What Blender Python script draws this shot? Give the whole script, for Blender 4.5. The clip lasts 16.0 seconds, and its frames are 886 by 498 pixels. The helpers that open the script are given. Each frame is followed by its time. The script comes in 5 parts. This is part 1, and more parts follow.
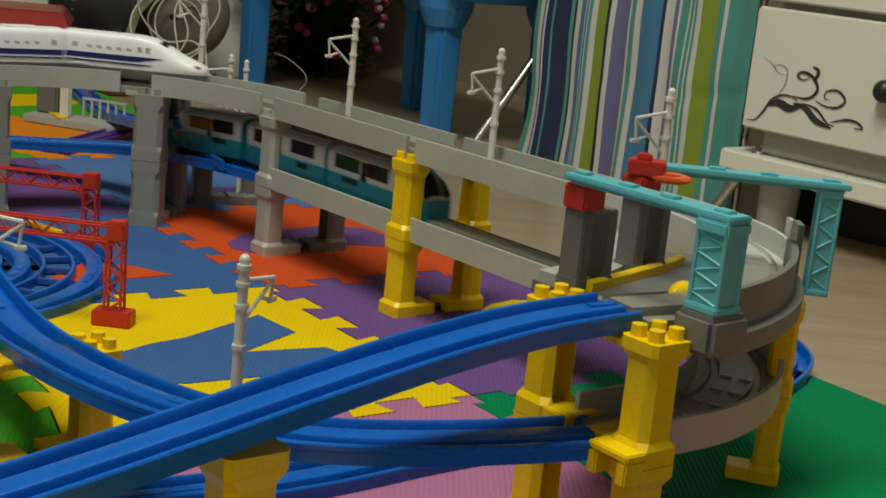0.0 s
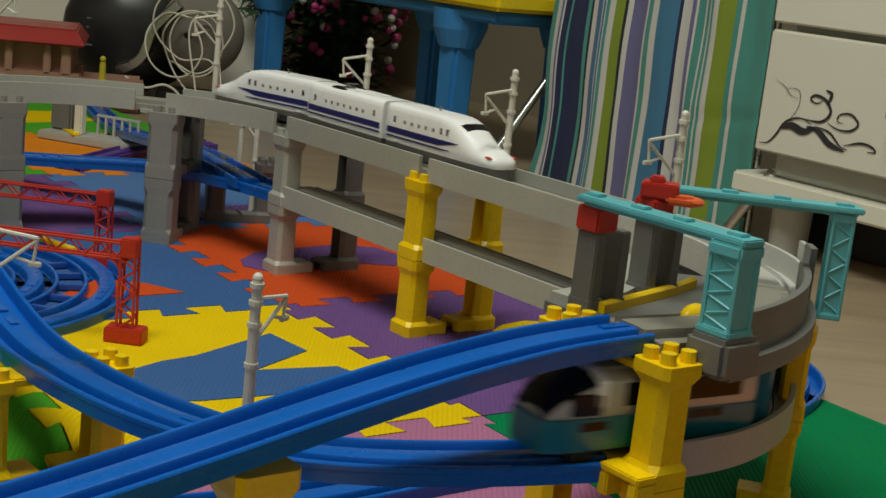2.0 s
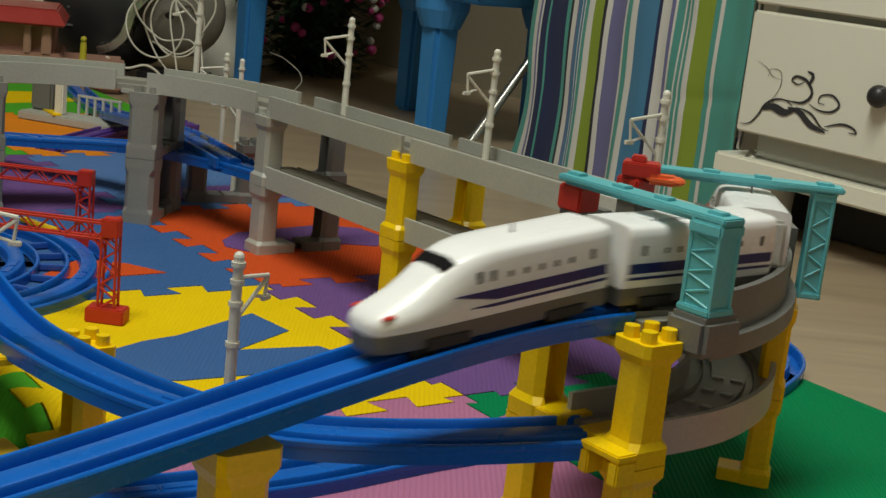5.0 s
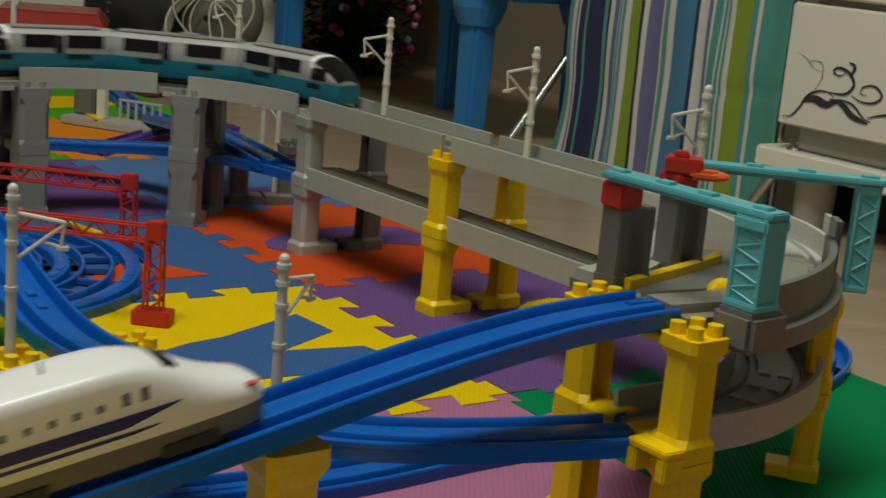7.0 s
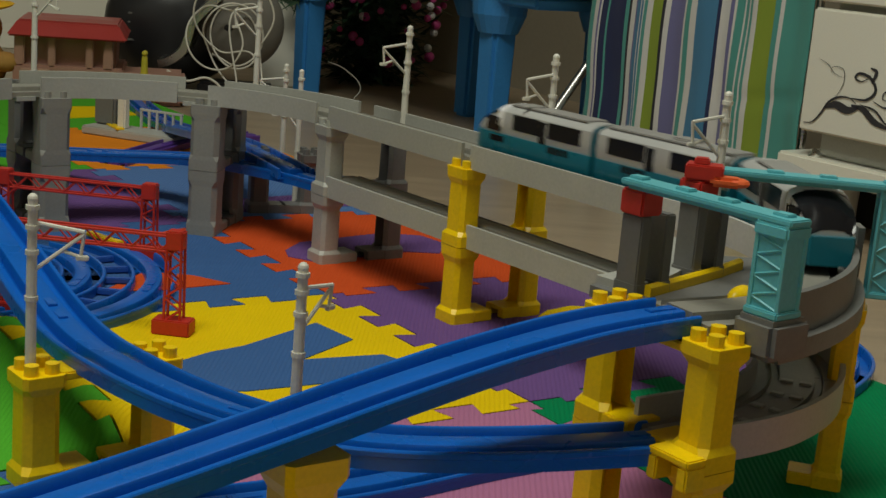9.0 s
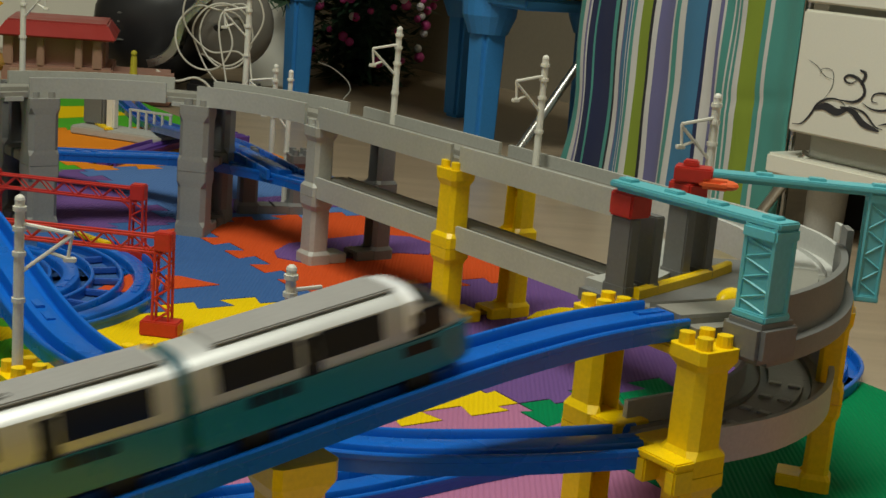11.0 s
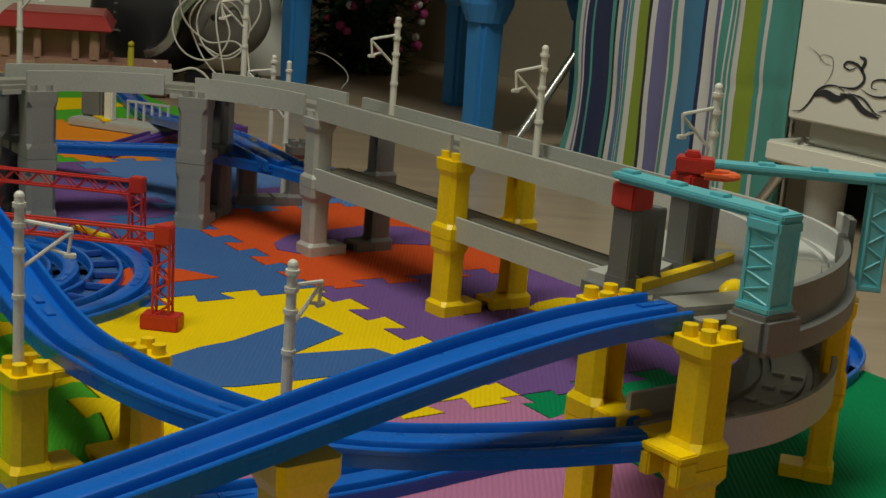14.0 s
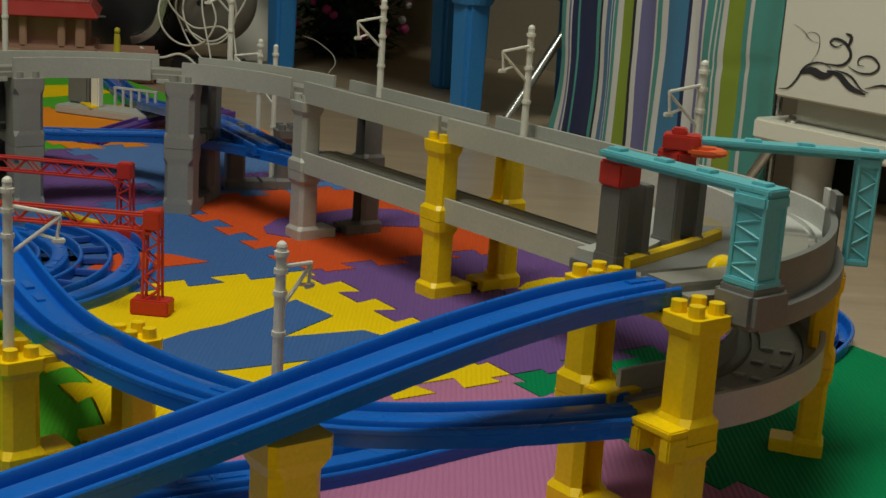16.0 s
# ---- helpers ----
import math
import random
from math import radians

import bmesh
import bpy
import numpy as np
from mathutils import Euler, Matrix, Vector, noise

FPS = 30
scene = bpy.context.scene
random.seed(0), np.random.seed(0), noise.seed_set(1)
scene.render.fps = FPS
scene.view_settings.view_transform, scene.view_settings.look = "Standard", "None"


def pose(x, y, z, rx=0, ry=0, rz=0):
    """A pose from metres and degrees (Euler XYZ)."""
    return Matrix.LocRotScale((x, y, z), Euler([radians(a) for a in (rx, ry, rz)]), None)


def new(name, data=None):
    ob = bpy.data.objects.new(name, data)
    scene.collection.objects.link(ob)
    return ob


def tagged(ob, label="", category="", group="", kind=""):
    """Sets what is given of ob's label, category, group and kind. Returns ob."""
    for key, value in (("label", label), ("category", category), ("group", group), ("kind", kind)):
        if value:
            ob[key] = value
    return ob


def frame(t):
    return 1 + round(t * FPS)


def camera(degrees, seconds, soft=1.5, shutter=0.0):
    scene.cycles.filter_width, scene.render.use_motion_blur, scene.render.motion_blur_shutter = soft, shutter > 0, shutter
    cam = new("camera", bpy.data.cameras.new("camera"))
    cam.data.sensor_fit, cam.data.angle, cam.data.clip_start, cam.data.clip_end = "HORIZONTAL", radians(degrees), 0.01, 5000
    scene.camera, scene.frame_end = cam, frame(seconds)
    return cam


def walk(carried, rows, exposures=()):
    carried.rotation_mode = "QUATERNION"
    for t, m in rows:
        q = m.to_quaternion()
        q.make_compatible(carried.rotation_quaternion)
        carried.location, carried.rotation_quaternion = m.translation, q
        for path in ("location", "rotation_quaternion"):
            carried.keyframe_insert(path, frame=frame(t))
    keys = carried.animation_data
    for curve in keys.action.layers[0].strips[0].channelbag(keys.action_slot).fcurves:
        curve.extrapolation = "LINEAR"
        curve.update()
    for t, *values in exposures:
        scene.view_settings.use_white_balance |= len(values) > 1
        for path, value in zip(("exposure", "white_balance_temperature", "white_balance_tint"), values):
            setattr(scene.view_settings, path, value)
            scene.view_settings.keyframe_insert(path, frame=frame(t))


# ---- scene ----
import itertools

cam = camera(34.78, 16.0, soft=1.5, shutter=0.6)
# seconds, eye (x, y, z), turn about x, y, z in degrees
ROWS = [
    (0.0, 0.0014, 0.0001, 0.3241, 76.972, -5.57, -0.124),
    (0.5, 0.0008, -0.0, 0.3244, 77.733, -5.77, 0.542),
    (1.0, 0.0002, 0.0, 0.3243, 77.971, -5.659, 0.88),
    (1.5, -0.0001, -0.0011, 0.3247, 77.74, -6.003, 0.678),
    (2.0, 0.0004, -0.0011, 0.3248, 77.703, -5.986, 0.428),
    (2.5, 0.0009, -0.0017, 0.3239, 77.664, -6.153, 0.033),
    (3.0, 0.0008, -0.0031, 0.3239, 77.408, -6.218, -0.161),
    (3.5, 0.0013, -0.0021, 0.3231, 77.227, -6.139, -0.215),
    (4.0, 0.0016, -0.0024, 0.3237, 77.117, -6.176, -0.228),
    (6.3, 0.0006, -0.0013, 0.3229, 76.898, -5.99, -0.24),
    (6.5, 0.0011, -0.0017, 0.3234, 76.836, -5.895, -0.026),
    (7.0, -0.0014, -0.0028, 0.3244, 76.804, -4.969, 1.11),
    (7.5, -0.002, -0.0033, 0.3253, 77.083, -4.361, 2.389),
    (8.0, -0.0019, -0.0009, 0.3256, 77.194, -4.216, 2.787),
    (8.5, -0.0008, -0.0008, 0.3251, 77.177, -4.251, 2.363),
    (9.0, -0.0002, -0.0009, 0.3241, 77.067, -4.55, 1.905),
    (11.5, 0.0004, 0.0009, 0.3251, 77.102, -4.729, 1.436),
    (12.0, -0.0002, 0.0001, 0.3248, 76.961, -4.761, 1.283),
    (12.5, 0.0, 0.0, 0.3242, 76.784, -4.758, 1.116),
    (13.0, -0.0003, -0.0009, 0.324, 76.604, -4.502, 1.203),
    (13.5, -0.0013, 0.0007, 0.3249, 76.524, -4.794, 1.533),
    (14.0, -0.0017, 0.0043, 0.3275, 76.587, -4.338, 1.367),
    (14.5, -0.0019, 0.0032, 0.3271, 76.581, -4.265, 1.533),
    (15.0, -0.0016, 0.0016, 0.3271, 76.518, -4.097, 1.386),
    (15.5, -0.0008, 0.0016, 0.3264, 76.261, -3.838, 1.086),
    (16.0, -0.0007, 0.0021, 0.3257, 75.98, -3.679, 0.798),
]
EXPOSURES = [(0.0, 0.0), (1.0, -0.06), (2.0, -0.13), (3.0, 0.10), (3.5, 0.17), (4.2, 0.20), (6.3, -0.36), (7.0, -0.32), (8.0, -0.36), (9.0, -0.32),
             (9.2, -0.28), (11.3, 0.10), (11.5, 0.09), (12.0, 0.0), (12.5, -0.08), (13.0, -0.20), (14.5, -0.20), (16.0, -0.23)]
walk(cam, [(r[0], pose(*r[1:])) for r in ROWS], EXPOSURES)

# ---------------------------------------------------------------- world and light
world = bpy.data.worlds.new("world")
scene.world = world
world.use_nodes = True
world.node_tree.nodes["Background"].inputs[0].default_value = (0.9, 0.85, 0.75, 1)
world.node_tree.nodes["Background"].inputs[1].default_value = 0.004


def area_lamp(name, at, turn, size, power, colour):
    """A long ceiling lamp that shines straight down."""
    data = bpy.data.lights.new(name, "AREA")
    data.shape, data.size, data.size_y, data.energy, data.color = "RECTANGLE", size[0], size[1], power, colour
    ob = new(name, data)
    ob.matrix_world = pose(*at, 0, 0, turn)
    return ob


area_lamp("ceiling_lamp_light", (-0.38, 0.44, 2.38), 37.6, (1.3, 0.50), 52, (0.97, 1.0, 0.87))


# ---------------------------------------------------------------- materials
def node_material(name):
    m = bpy.data.materials.new(name)
    m.use_nodes = True
    return m, m.node_tree.nodes, m.node_tree.links, m.node_tree.nodes["Principled BSDF"]


def surface(name, colour, rough=0.4, grain=400.0, vary=0.10, bump=0.05, metal=0.0, spec=0.5, patch=18.0, coat=0.0):
    """Colour varied at two scales, with fine relief."""
    m, ns, ln, bsdf = node_material(name)
    co = ns.new("ShaderNodeTexCoord")
    big, small = ns.new("ShaderNodeTexNoise"), ns.new("ShaderNodeTexNoise")
    big.inputs["Scale"].default_value, big.inputs["Detail"].default_value = patch, 4
    small.inputs["Scale"].default_value, small.inputs["Detail"].default_value = grain, 2
    add = ns.new("ShaderNodeMath")
    add.operation = "ADD"
    ramp = ns.new("ShaderNodeMapRange")
    ramp.inputs["From Min"].default_value, ramp.inputs["From Max"].default_value = 0.6, 1.4
    ramp.inputs["To Min"].default_value, ramp.inputs["To Max"].default_value = 1 - vary, 1 + vary
    info = ns.new("ShaderNodeObjectInfo")
    tint = ns.new("ShaderNodeMapRange")
    tint.inputs["To Min"].default_value, tint.inputs["To Max"].default_value = 0.95, 1.05
    mul = ns.new("ShaderNodeMath")
    mul.operation = "MULTIPLY"
    mix = ns.new("ShaderNodeMix")
    mix.data_type, mix.blend_type = "RGBA", "MULTIPLY"
    mix.inputs[0].default_value = 1.0
    mix.inputs[6].default_value = (*colour, 1)
    ln.new(co.outputs["Object"], big.inputs["Vector"])
    ln.new(co.outputs["Object"], small.inputs["Vector"])
    ln.new(big.outputs["Fac"], add.inputs[0])
    ln.new(small.outputs["Fac"], add.inputs[1])
    ln.new(add.outputs[0], ramp.inputs["Value"])
    ln.new(info.outputs["Random"], tint.inputs["Value"])
    ln.new(ramp.outputs[0], mul.inputs[0])
    ln.new(tint.outputs[0], mul.inputs[1])
    ln.new(mul.outputs[0], mix.inputs[7])
    ln.new(mix.outputs[2], bsdf.inputs["Base Color"])
    rr = ns.new("ShaderNodeMapRange")
    rr.inputs["From Min"].default_value, rr.inputs["From Max"].default_value = 0.3, 0.7
    rr.inputs["To Min"].default_value, rr.inputs["To Max"].default_value = max(0.03, rough - 0.08), min(1, rough + 0.1)
    ln.new(big.outputs["Fac"], rr.inputs["Value"])
    ln.new(rr.outputs[0], bsdf.inputs["Roughness"])
    bsdf.inputs["Metallic"].default_value = metal
    bsdf.inputs["Specular IOR Level"].default_value = spec
    bsdf.inputs["Coat Weight"].default_value = coat
    if bump:
        b = ns.new("ShaderNodeBump")
        b.inputs["Strength"].default_value, b.inputs["Distance"].default_value = bump, 0.001
        ln.new(small.outputs["Fac"], b.inputs["Height"])
        ln.new(b.outputs[0], bsdf.inputs["Normal"])
    return m


def foam(name, colour):
    """EVA foam with a fine ribbed tread."""
    m = surface(name, colour, rough=0.8, grain=900, vary=0.09, bump=0.1, spec=0.10, patch=9)
    ns, ln = m.node_tree.nodes, m.node_tree.links
    wave = ns.new("ShaderNodeTexWave")
    wave.wave_type, wave.bands_direction = "BANDS", "X"
    wave.inputs["Scale"].default_value, wave.inputs["Distortion"].default_value = 90, 0.4
    co = [n for n in ns if n.type == "TEX_COORD"][0]
    b = ns.new("ShaderNodeBump")
    b.inputs["Strength"].default_value, b.inputs["Distance"].default_value = 0.48, 0.0010
    old = [n for n in ns if n.type == "BUMP"][0]
    ln.new(co.outputs["Object"], wave.inputs["Vector"])
    ln.new(wave.outputs["Fac"], b.inputs["Height"])
    ln.new(old.outputs[0], b.inputs["Normal"])
    ln.new(b.outputs[0], ns["Principled BSDF"].inputs["Normal"])
    return m


BLUE = surface("blue_track_plastic", (0.003, 0.112, 0.50), 0.28, bump=0.03, spec=0.45)
BLUE_DARK = surface("dark_blue_plastic", (0.018, 0.09, 0.40), 0.4)
GREY = surface("grey_viaduct_plastic", (0.40, 0.40, 0.365), 0.45)
GREY_PIER = surface("slate_grey_pier_plastic", (0.27, 0.265, 0.245), 0.5)
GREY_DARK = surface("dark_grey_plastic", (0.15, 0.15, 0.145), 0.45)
GREY_TRACK = surface("grey_track_plastic", (0.27, 0.26, 0.225), 0.42)
GREY_LIGHT = surface("pale_grey_plastic", (0.5, 0.5, 0.47), 0.45)
YELLOW = surface("yellow_pier_plastic", (0.90, 0.60, 0.002), 0.36, spec=0.35)
CYAN = surface("turquoise_plastic", (0.12, 0.46, 0.52), 0.42)
RED = surface("red_plastic", (0.52, 0.03, 0.02), 0.4)
WHITE = surface("ivory_plastic", (0.72, 0.70, 0.62), 0.4)
ORANGE = surface("orange_plastic", (0.72, 0.12, 0.03), 0.4)
FOAM = {
    "yellow": foam("yellow_foam", (0.76, 0.52, 0.002)), "blue": foam("blue_foam", (0.048, 0.122, 0.32)),
    "orange": foam("orange_foam", (0.60, 0.078, 0.016)), "purple": foam("purple_foam", (0.145, 0.072, 0.235)),
    "pink": foam("pink_foam", (0.41, 0.155, 0.285)), "green": foam("green_foam", (0.0, 0.20, 0.07)),
    "lime": foam("lime_foam", (0.075, 0.37, 0.025)), "light_blue": foam("light_blue_foam", (0.085, 0.175, 0.40)),
    "amber": foam("amber_foam", (0.70, 0.22, 0.012)),
}
TRAIN_WHITE = surface("white_train_paint", (0.88, 0.88, 0.90), 0.30, vary=0.03, bump=0.01)
TRAIN_GREY = surface("grey_train_skirt", (0.13, 0.125, 0.115), 0.45)
TRAIN_NAVY = surface("navy_stripe", (0.015, 0.015, 0.13), 0.35, bump=0)
TRAIN_BLACK = surface("black_window", (0.010, 0.010, 0.012), 0.14, bump=0, spec=0.25)
TRAIN_TEAL = surface("teal_train_paint", (0.006, 0.16, 0.23), 0.3, vary=0.06)
TRAIN_SILVER = surface("silver_train_paint", (0.52, 0.52, 0.51), 0.36, metal=0.2, vary=0.05)
TRAIN_ROOF = surface("grey_roof", (0.30, 0.29, 0.28), 0.45)
LAMP_RED = surface("red_lamp", (0.5, 0.03, 0.02), 0.3)
RUBBER = surface("black_rubber", (0.02, 0.02, 0.02), 0.6)
WALL = surface("beige_wall_paint", (0.27, 0.23, 0.165), 0.8, grain=120, vary=0.06, patch=3)
# paler than WALL, so the unseen walls bounce fill light
WALL_BOUNCE = surface("bounce_wall_paint", (0.50, 0.48, 0.44), 0.8, grain=120, vary=0.05, patch=3)
CEILING = surface("white_ceiling_paint", (0.75, 0.74, 0.69), 0.85, patch=3, vary=0.04)
CABINET = surface("ivory_lacquer", (0.82, 0.80, 0.70), 0.3, patch=3, vary=0.03, bump=0.02)
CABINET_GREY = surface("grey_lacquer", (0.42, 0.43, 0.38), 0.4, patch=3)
BLACKISH = surface("black_plastic", (0.018, 0.018, 0.02), 0.35)
CHROME = surface("brushed_steel", (0.6, 0.6, 0.58), 0.25, metal=1.0)
TABLE_BLUE = surface("blue_table_plastic", (0.035, 0.22, 0.55), 0.5, patch=6)
HOUSE_PINK = surface("brown_house_plastic", (0.36, 0.19, 0.14), 0.5)
HOUSE_RED = surface("red_roof_plastic", (0.36, 0.035, 0.03), 0.4)
FUR = surface("golden_plush", (0.42, 0.22, 0.05), 0.9, grain=700, bump=0.8, vary=0.2)
FUR_PALE = surface("pale_plush", (0.6, 0.45, 0.28), 0.9, grain=700, bump=0.8, vary=0.2)
HAT = surface("yellow_felt", (0.75, 0.42, 0.01), 0.85, bump=0.3)
NEEDLE = surface("dark_green_needles", (0.035, 0.085, 0.042), 0.6, vary=0.3)
BAUBLE = surface("purple_bauble", (0.62, 0.07, 0.27), 0.25)
BAUBLE_WHITE = surface("white_bauble", (0.8, 0.76, 0.76), 0.35)
CABLE = surface("white_cable", (0.66, 0.63, 0.55), 0.45)


# ---------------------------------------------------------------- mesh helpers
def part(name, bm, material, parent=None, label=""):
    me = bpy.data.meshes.new(name)
    bm.normal_update()
    bm.to_mesh(me)
    bm.free()
    for f in me.polygons:
        f.use_smooth = False
    me.materials.append(material)
    ob = new(name, me)
    if parent is not None:
        ob.parent = parent
    if label:
        ob["label"] = label
    return ob


def smooth(ob, angle=40):
    me = ob.data
    for f in me.polygons:
        f.use_smooth = True
    me.set_sharp_from_angle(angle=radians(angle))
    return ob


def box(bm, x, y, z, sx, sy, sz, bevel=0.0, turn=0.0):
    """A box centred at x, y, z."""
    m = pose(x, y, z, 0, 0, turn) @ Matrix.Diagonal((sx, sy, sz, 1))
    made = bmesh.ops.create_cube(bm, size=1.0, matrix=m)["verts"]
    if bevel:
        edges = list({e for v in made for e in v.link_edges})
        bmesh.ops.bevel(bm, geom=edges, offset=bevel, segments=2, affect="EDGES", clamp_overlap=True)
    return made


def rod(bm, a, b, r, r2=None, n=10):
    a, b = Vector(a), Vector(b)
    d = b - a
    m = Matrix.Translation((a + b) / 2) @ d.to_track_quat("Z", "Y").to_matrix().to_4x4()
    bmesh.ops.create_cone(bm, cap_ends=True, segments=n, radius1=r, radius2=r if r2 is None else r2, depth=d.length, matrix=m)


def ball(bm, x, y, z, rx, ry=None, rz=None, u=14, v=9):
    m = Matrix.Translation((x, y, z)) @ Matrix.Diagonal((rx, ry or rx, rz or rx, 1))
    bmesh.ops.create_uvsphere(bm, u_segments=u, v_segments=v, radius=1.0, matrix=m)


def thing(name, at, label, category, group="", kind=""):
    ob = new(name)
    ob.empty_display_size = 0.02
    ob.matrix_world = at
    return tagged(ob, label, category, group, kind)


def frames_along(pts):
    """Along a line of points: point, side (to the right), up."""
    out = []
    for i, p in enumerate(pts):
        d = (pts[min(i + 1, len(pts) - 1)] - pts[max(i - 1, 0)]).normalized()
        side = d.cross(Vector((0, 0, 1))).normalized()
        out.append((p, side, side.cross(d)))
    return out


def sweep(bm, pts, profile):
    """A closed profile of (across, up) drawn along pts, with ends."""
    rings = []
    for p, side, up in frames_along(pts):
        rings.append([bm.verts.new(p + side * a + up * b) for a, b in profile])
    n = len(profile)
    for r, q in zip(rings, rings[1:]):
        for k in range(n):
            bm.faces.new((r[k], r[(k + 1) % n], q[(k + 1) % n], q[k]))
    bm.faces.new(rings[0][::-1])
    bm.faces.new(rings[-1])
    bmesh.ops.recalc_face_normals(bm, faces=bm.faces)


# ---------------------------------------------------------------- plan of the railway
HEAD = radians(-52.4)
U = Vector((math.cos(HEAD), math.sin(HEAD), 0))      # along the viaduct
N = Vector((-U.y, U.x, 0))                            # across it, away from the eye
Z0, Z1, Z2 = 0.009, 0.075, 0.141                      # rail tops on the floor and the two levels
MID = 0.718


def along(s, n, z=0.0):
    return U * s + N * n + Vector((0, 0, z))


def line(a, b, step=0.01):
    a, b = Vector(a), Vector(b)
    k = max(2, int((b - a).length / step))
    return [a.lerp(b, i / k) for i in range(k + 1)]


def arc(c, r, a0, a1, z, step=0.01):
    """An arc about c from angle a0 to a1 in degrees."""
    k = max(3, int(abs(radians(a1 - a0)) * r / step))
    return [Vector((c[0] + r * math.cos(radians(a0 + (a1 - a0) * i / k)), c[1] + r * math.sin(radians(a0 + (a1 - a0) * i / k)), z)) for i in range(k + 1)]


def curve_through(ctrl, step=0.01):
    ps = [Vector(p) for p in ctrl]
    ps = [2 * ps[0] - ps[1], *ps, 2 * ps[-1] - ps[-2]]
    out = []
    for i in range(1, len(ps) - 2):
        p0, p1, p2, p3 = ps[i - 1:i + 3]
        k = max(2, int((p2 - p1).length / step))
        for j in range(k):
            t = j / k
            out.append(0.5 * ((2 * p1) + (p2 - p0) * t + (2 * p0 - 5 * p1 + 4 * p2 - p3) * t * t + (3 * p1 - p0 - 3 * p2 + p3) * t ** 3))
    out.append(ps[-2])
    return out


def resample(pts, step=0.01):
    """Even steps along a line of points."""
    out, left = [pts[0]], step
    for a, b in zip(pts, pts[1:]):
        d = (b - a).length
        at = 0.0
        while d - at >= left:
            at += left
            out.append(a.lerp(b, at / d))
            left = step
        left -= d - at
    return out


S_G3, S_END = -1.128, -0.700                          # the straight's two ends
R_IN, R_OUT = 0.2155, 0.2155
C_LEFT = along(S_G3, MID) - N * R_IN
C_RIGHT = Vector((-0.010, 0.877, 0))
N_DEG = math.degrees(math.atan2(N.y, N.x))

BACK = curve_through([(-1.00, 1.66, 0.02), (-0.80, 1.66, 0.022), (-0.60, 1.64, 0.027), (-0.42, 1.58, 0.043), (-0.29, 1.51, 0.060), (-0.19, 1.405, 0.072), tuple(along(S_G3, MID, Z1))])
MID_END = MID + 0.009


def right_bend(z, end):
    """The curve from the straight's end round to the front tracks."""
    p = along(S_END, MID_END)
    q = along(S_END - 0.03, MID_END - 0.0006)
    pts = curve_through([(q.x, q.y, z), (p.x, p.y, z), (0.188, 0.950, z), (0.2125, 0.886, z), (0.2035, 0.809, z), (0.168, 0.748, z), (*end, z)], 0.006)
    return [v for v in pts if v.x > p.x - 1e-6 or v.y < p.y - 0.01]


LOWER_STRAIGHT = line(along(S_G3, MID, Z1), along(S_END, MID_END, Z1))
LOWER_ARC = right_bend(Z1, (0.1115, 0.703))
FRONT_LOW = curve_through([tuple(LOWER_ARC[-1]), (0.040, 0.676, Z1), (-0.020, 0.662, Z1), (-0.065, 0.664, Z1), (-0.105, 0.682, Z1), (-0.143, 0.708, Z1), (-0.182, 0.744, Z1), (-0.219, 0.787, Z1), (-0.257, 0.842, 0.080), (-0.316, 0.930, 0.098), (-0.385, 1.030, 0.118), (-0.445, 1.105, 0.134), tuple(Vector(C_LEFT) + Vector((R_IN * math.cos(radians(186)), R_IN * math.sin(radians(186)), Z2)))])
LEFT_ARC = arc(C_LEFT, R_IN, 186, N_DEG, Z2)
UPPER_STRAIGHT = line(along(S_G3, MID, Z2), along(S_END, MID_END, Z2))
UPPER_ARC = right_bend(Z2, (0.1125, 0.712))
E_UP = UPPER_ARC[-1]
FRONT_UP = curve_through([tuple(E_UP), (0.092, 0.698, 0.1403), (0.063, 0.678, 0.1380), (0.035, 0.656, 0.1345), (0.004, 0.632, 0.1292), (-0.041, 0.597, 0.1195), (-0.085, 0.563, 0.1090), (-0.144, 0.518, 0.096), (-0.22, 0.459, 0.083), (-0.30, 0.400, 0.075), (-0.40, 0.360, 0.070), (-0.52, 0.37, 0.06), (-0.64, 0.44, 0.045), (-0.72, 0.56, 0.03), (-0.77, 0.75, 0.012), (-0.80, 1.0, Z0), (-0.82, 1.3, Z0), (-0.84, 1.5, Z0)])

# ---------------------------------------------------------------- floor, walls, foam mats
def room_slab(name, a, b, c, d, z0, z1, material, label, category):
    bm = bmesh.new()
    low = [bm.verts.new((p.x, p.y, z0)) for p in (a, b, c, d)]
    top = [bm.verts.new((p.x, p.y, z1)) for p in (a, b, c, d)]
    bm.faces.new(low[::-1])
    bm.faces.new(top)
    for k in range(4):
        bm.faces.new((low[k], low[(k + 1) % 4], top[(k + 1) % 4], top[k]))
    bmesh.ops.recalc_face_normals(bm, faces=bm.faces)
    return tagged(part(name, bm, material), label, category, kind="structure")


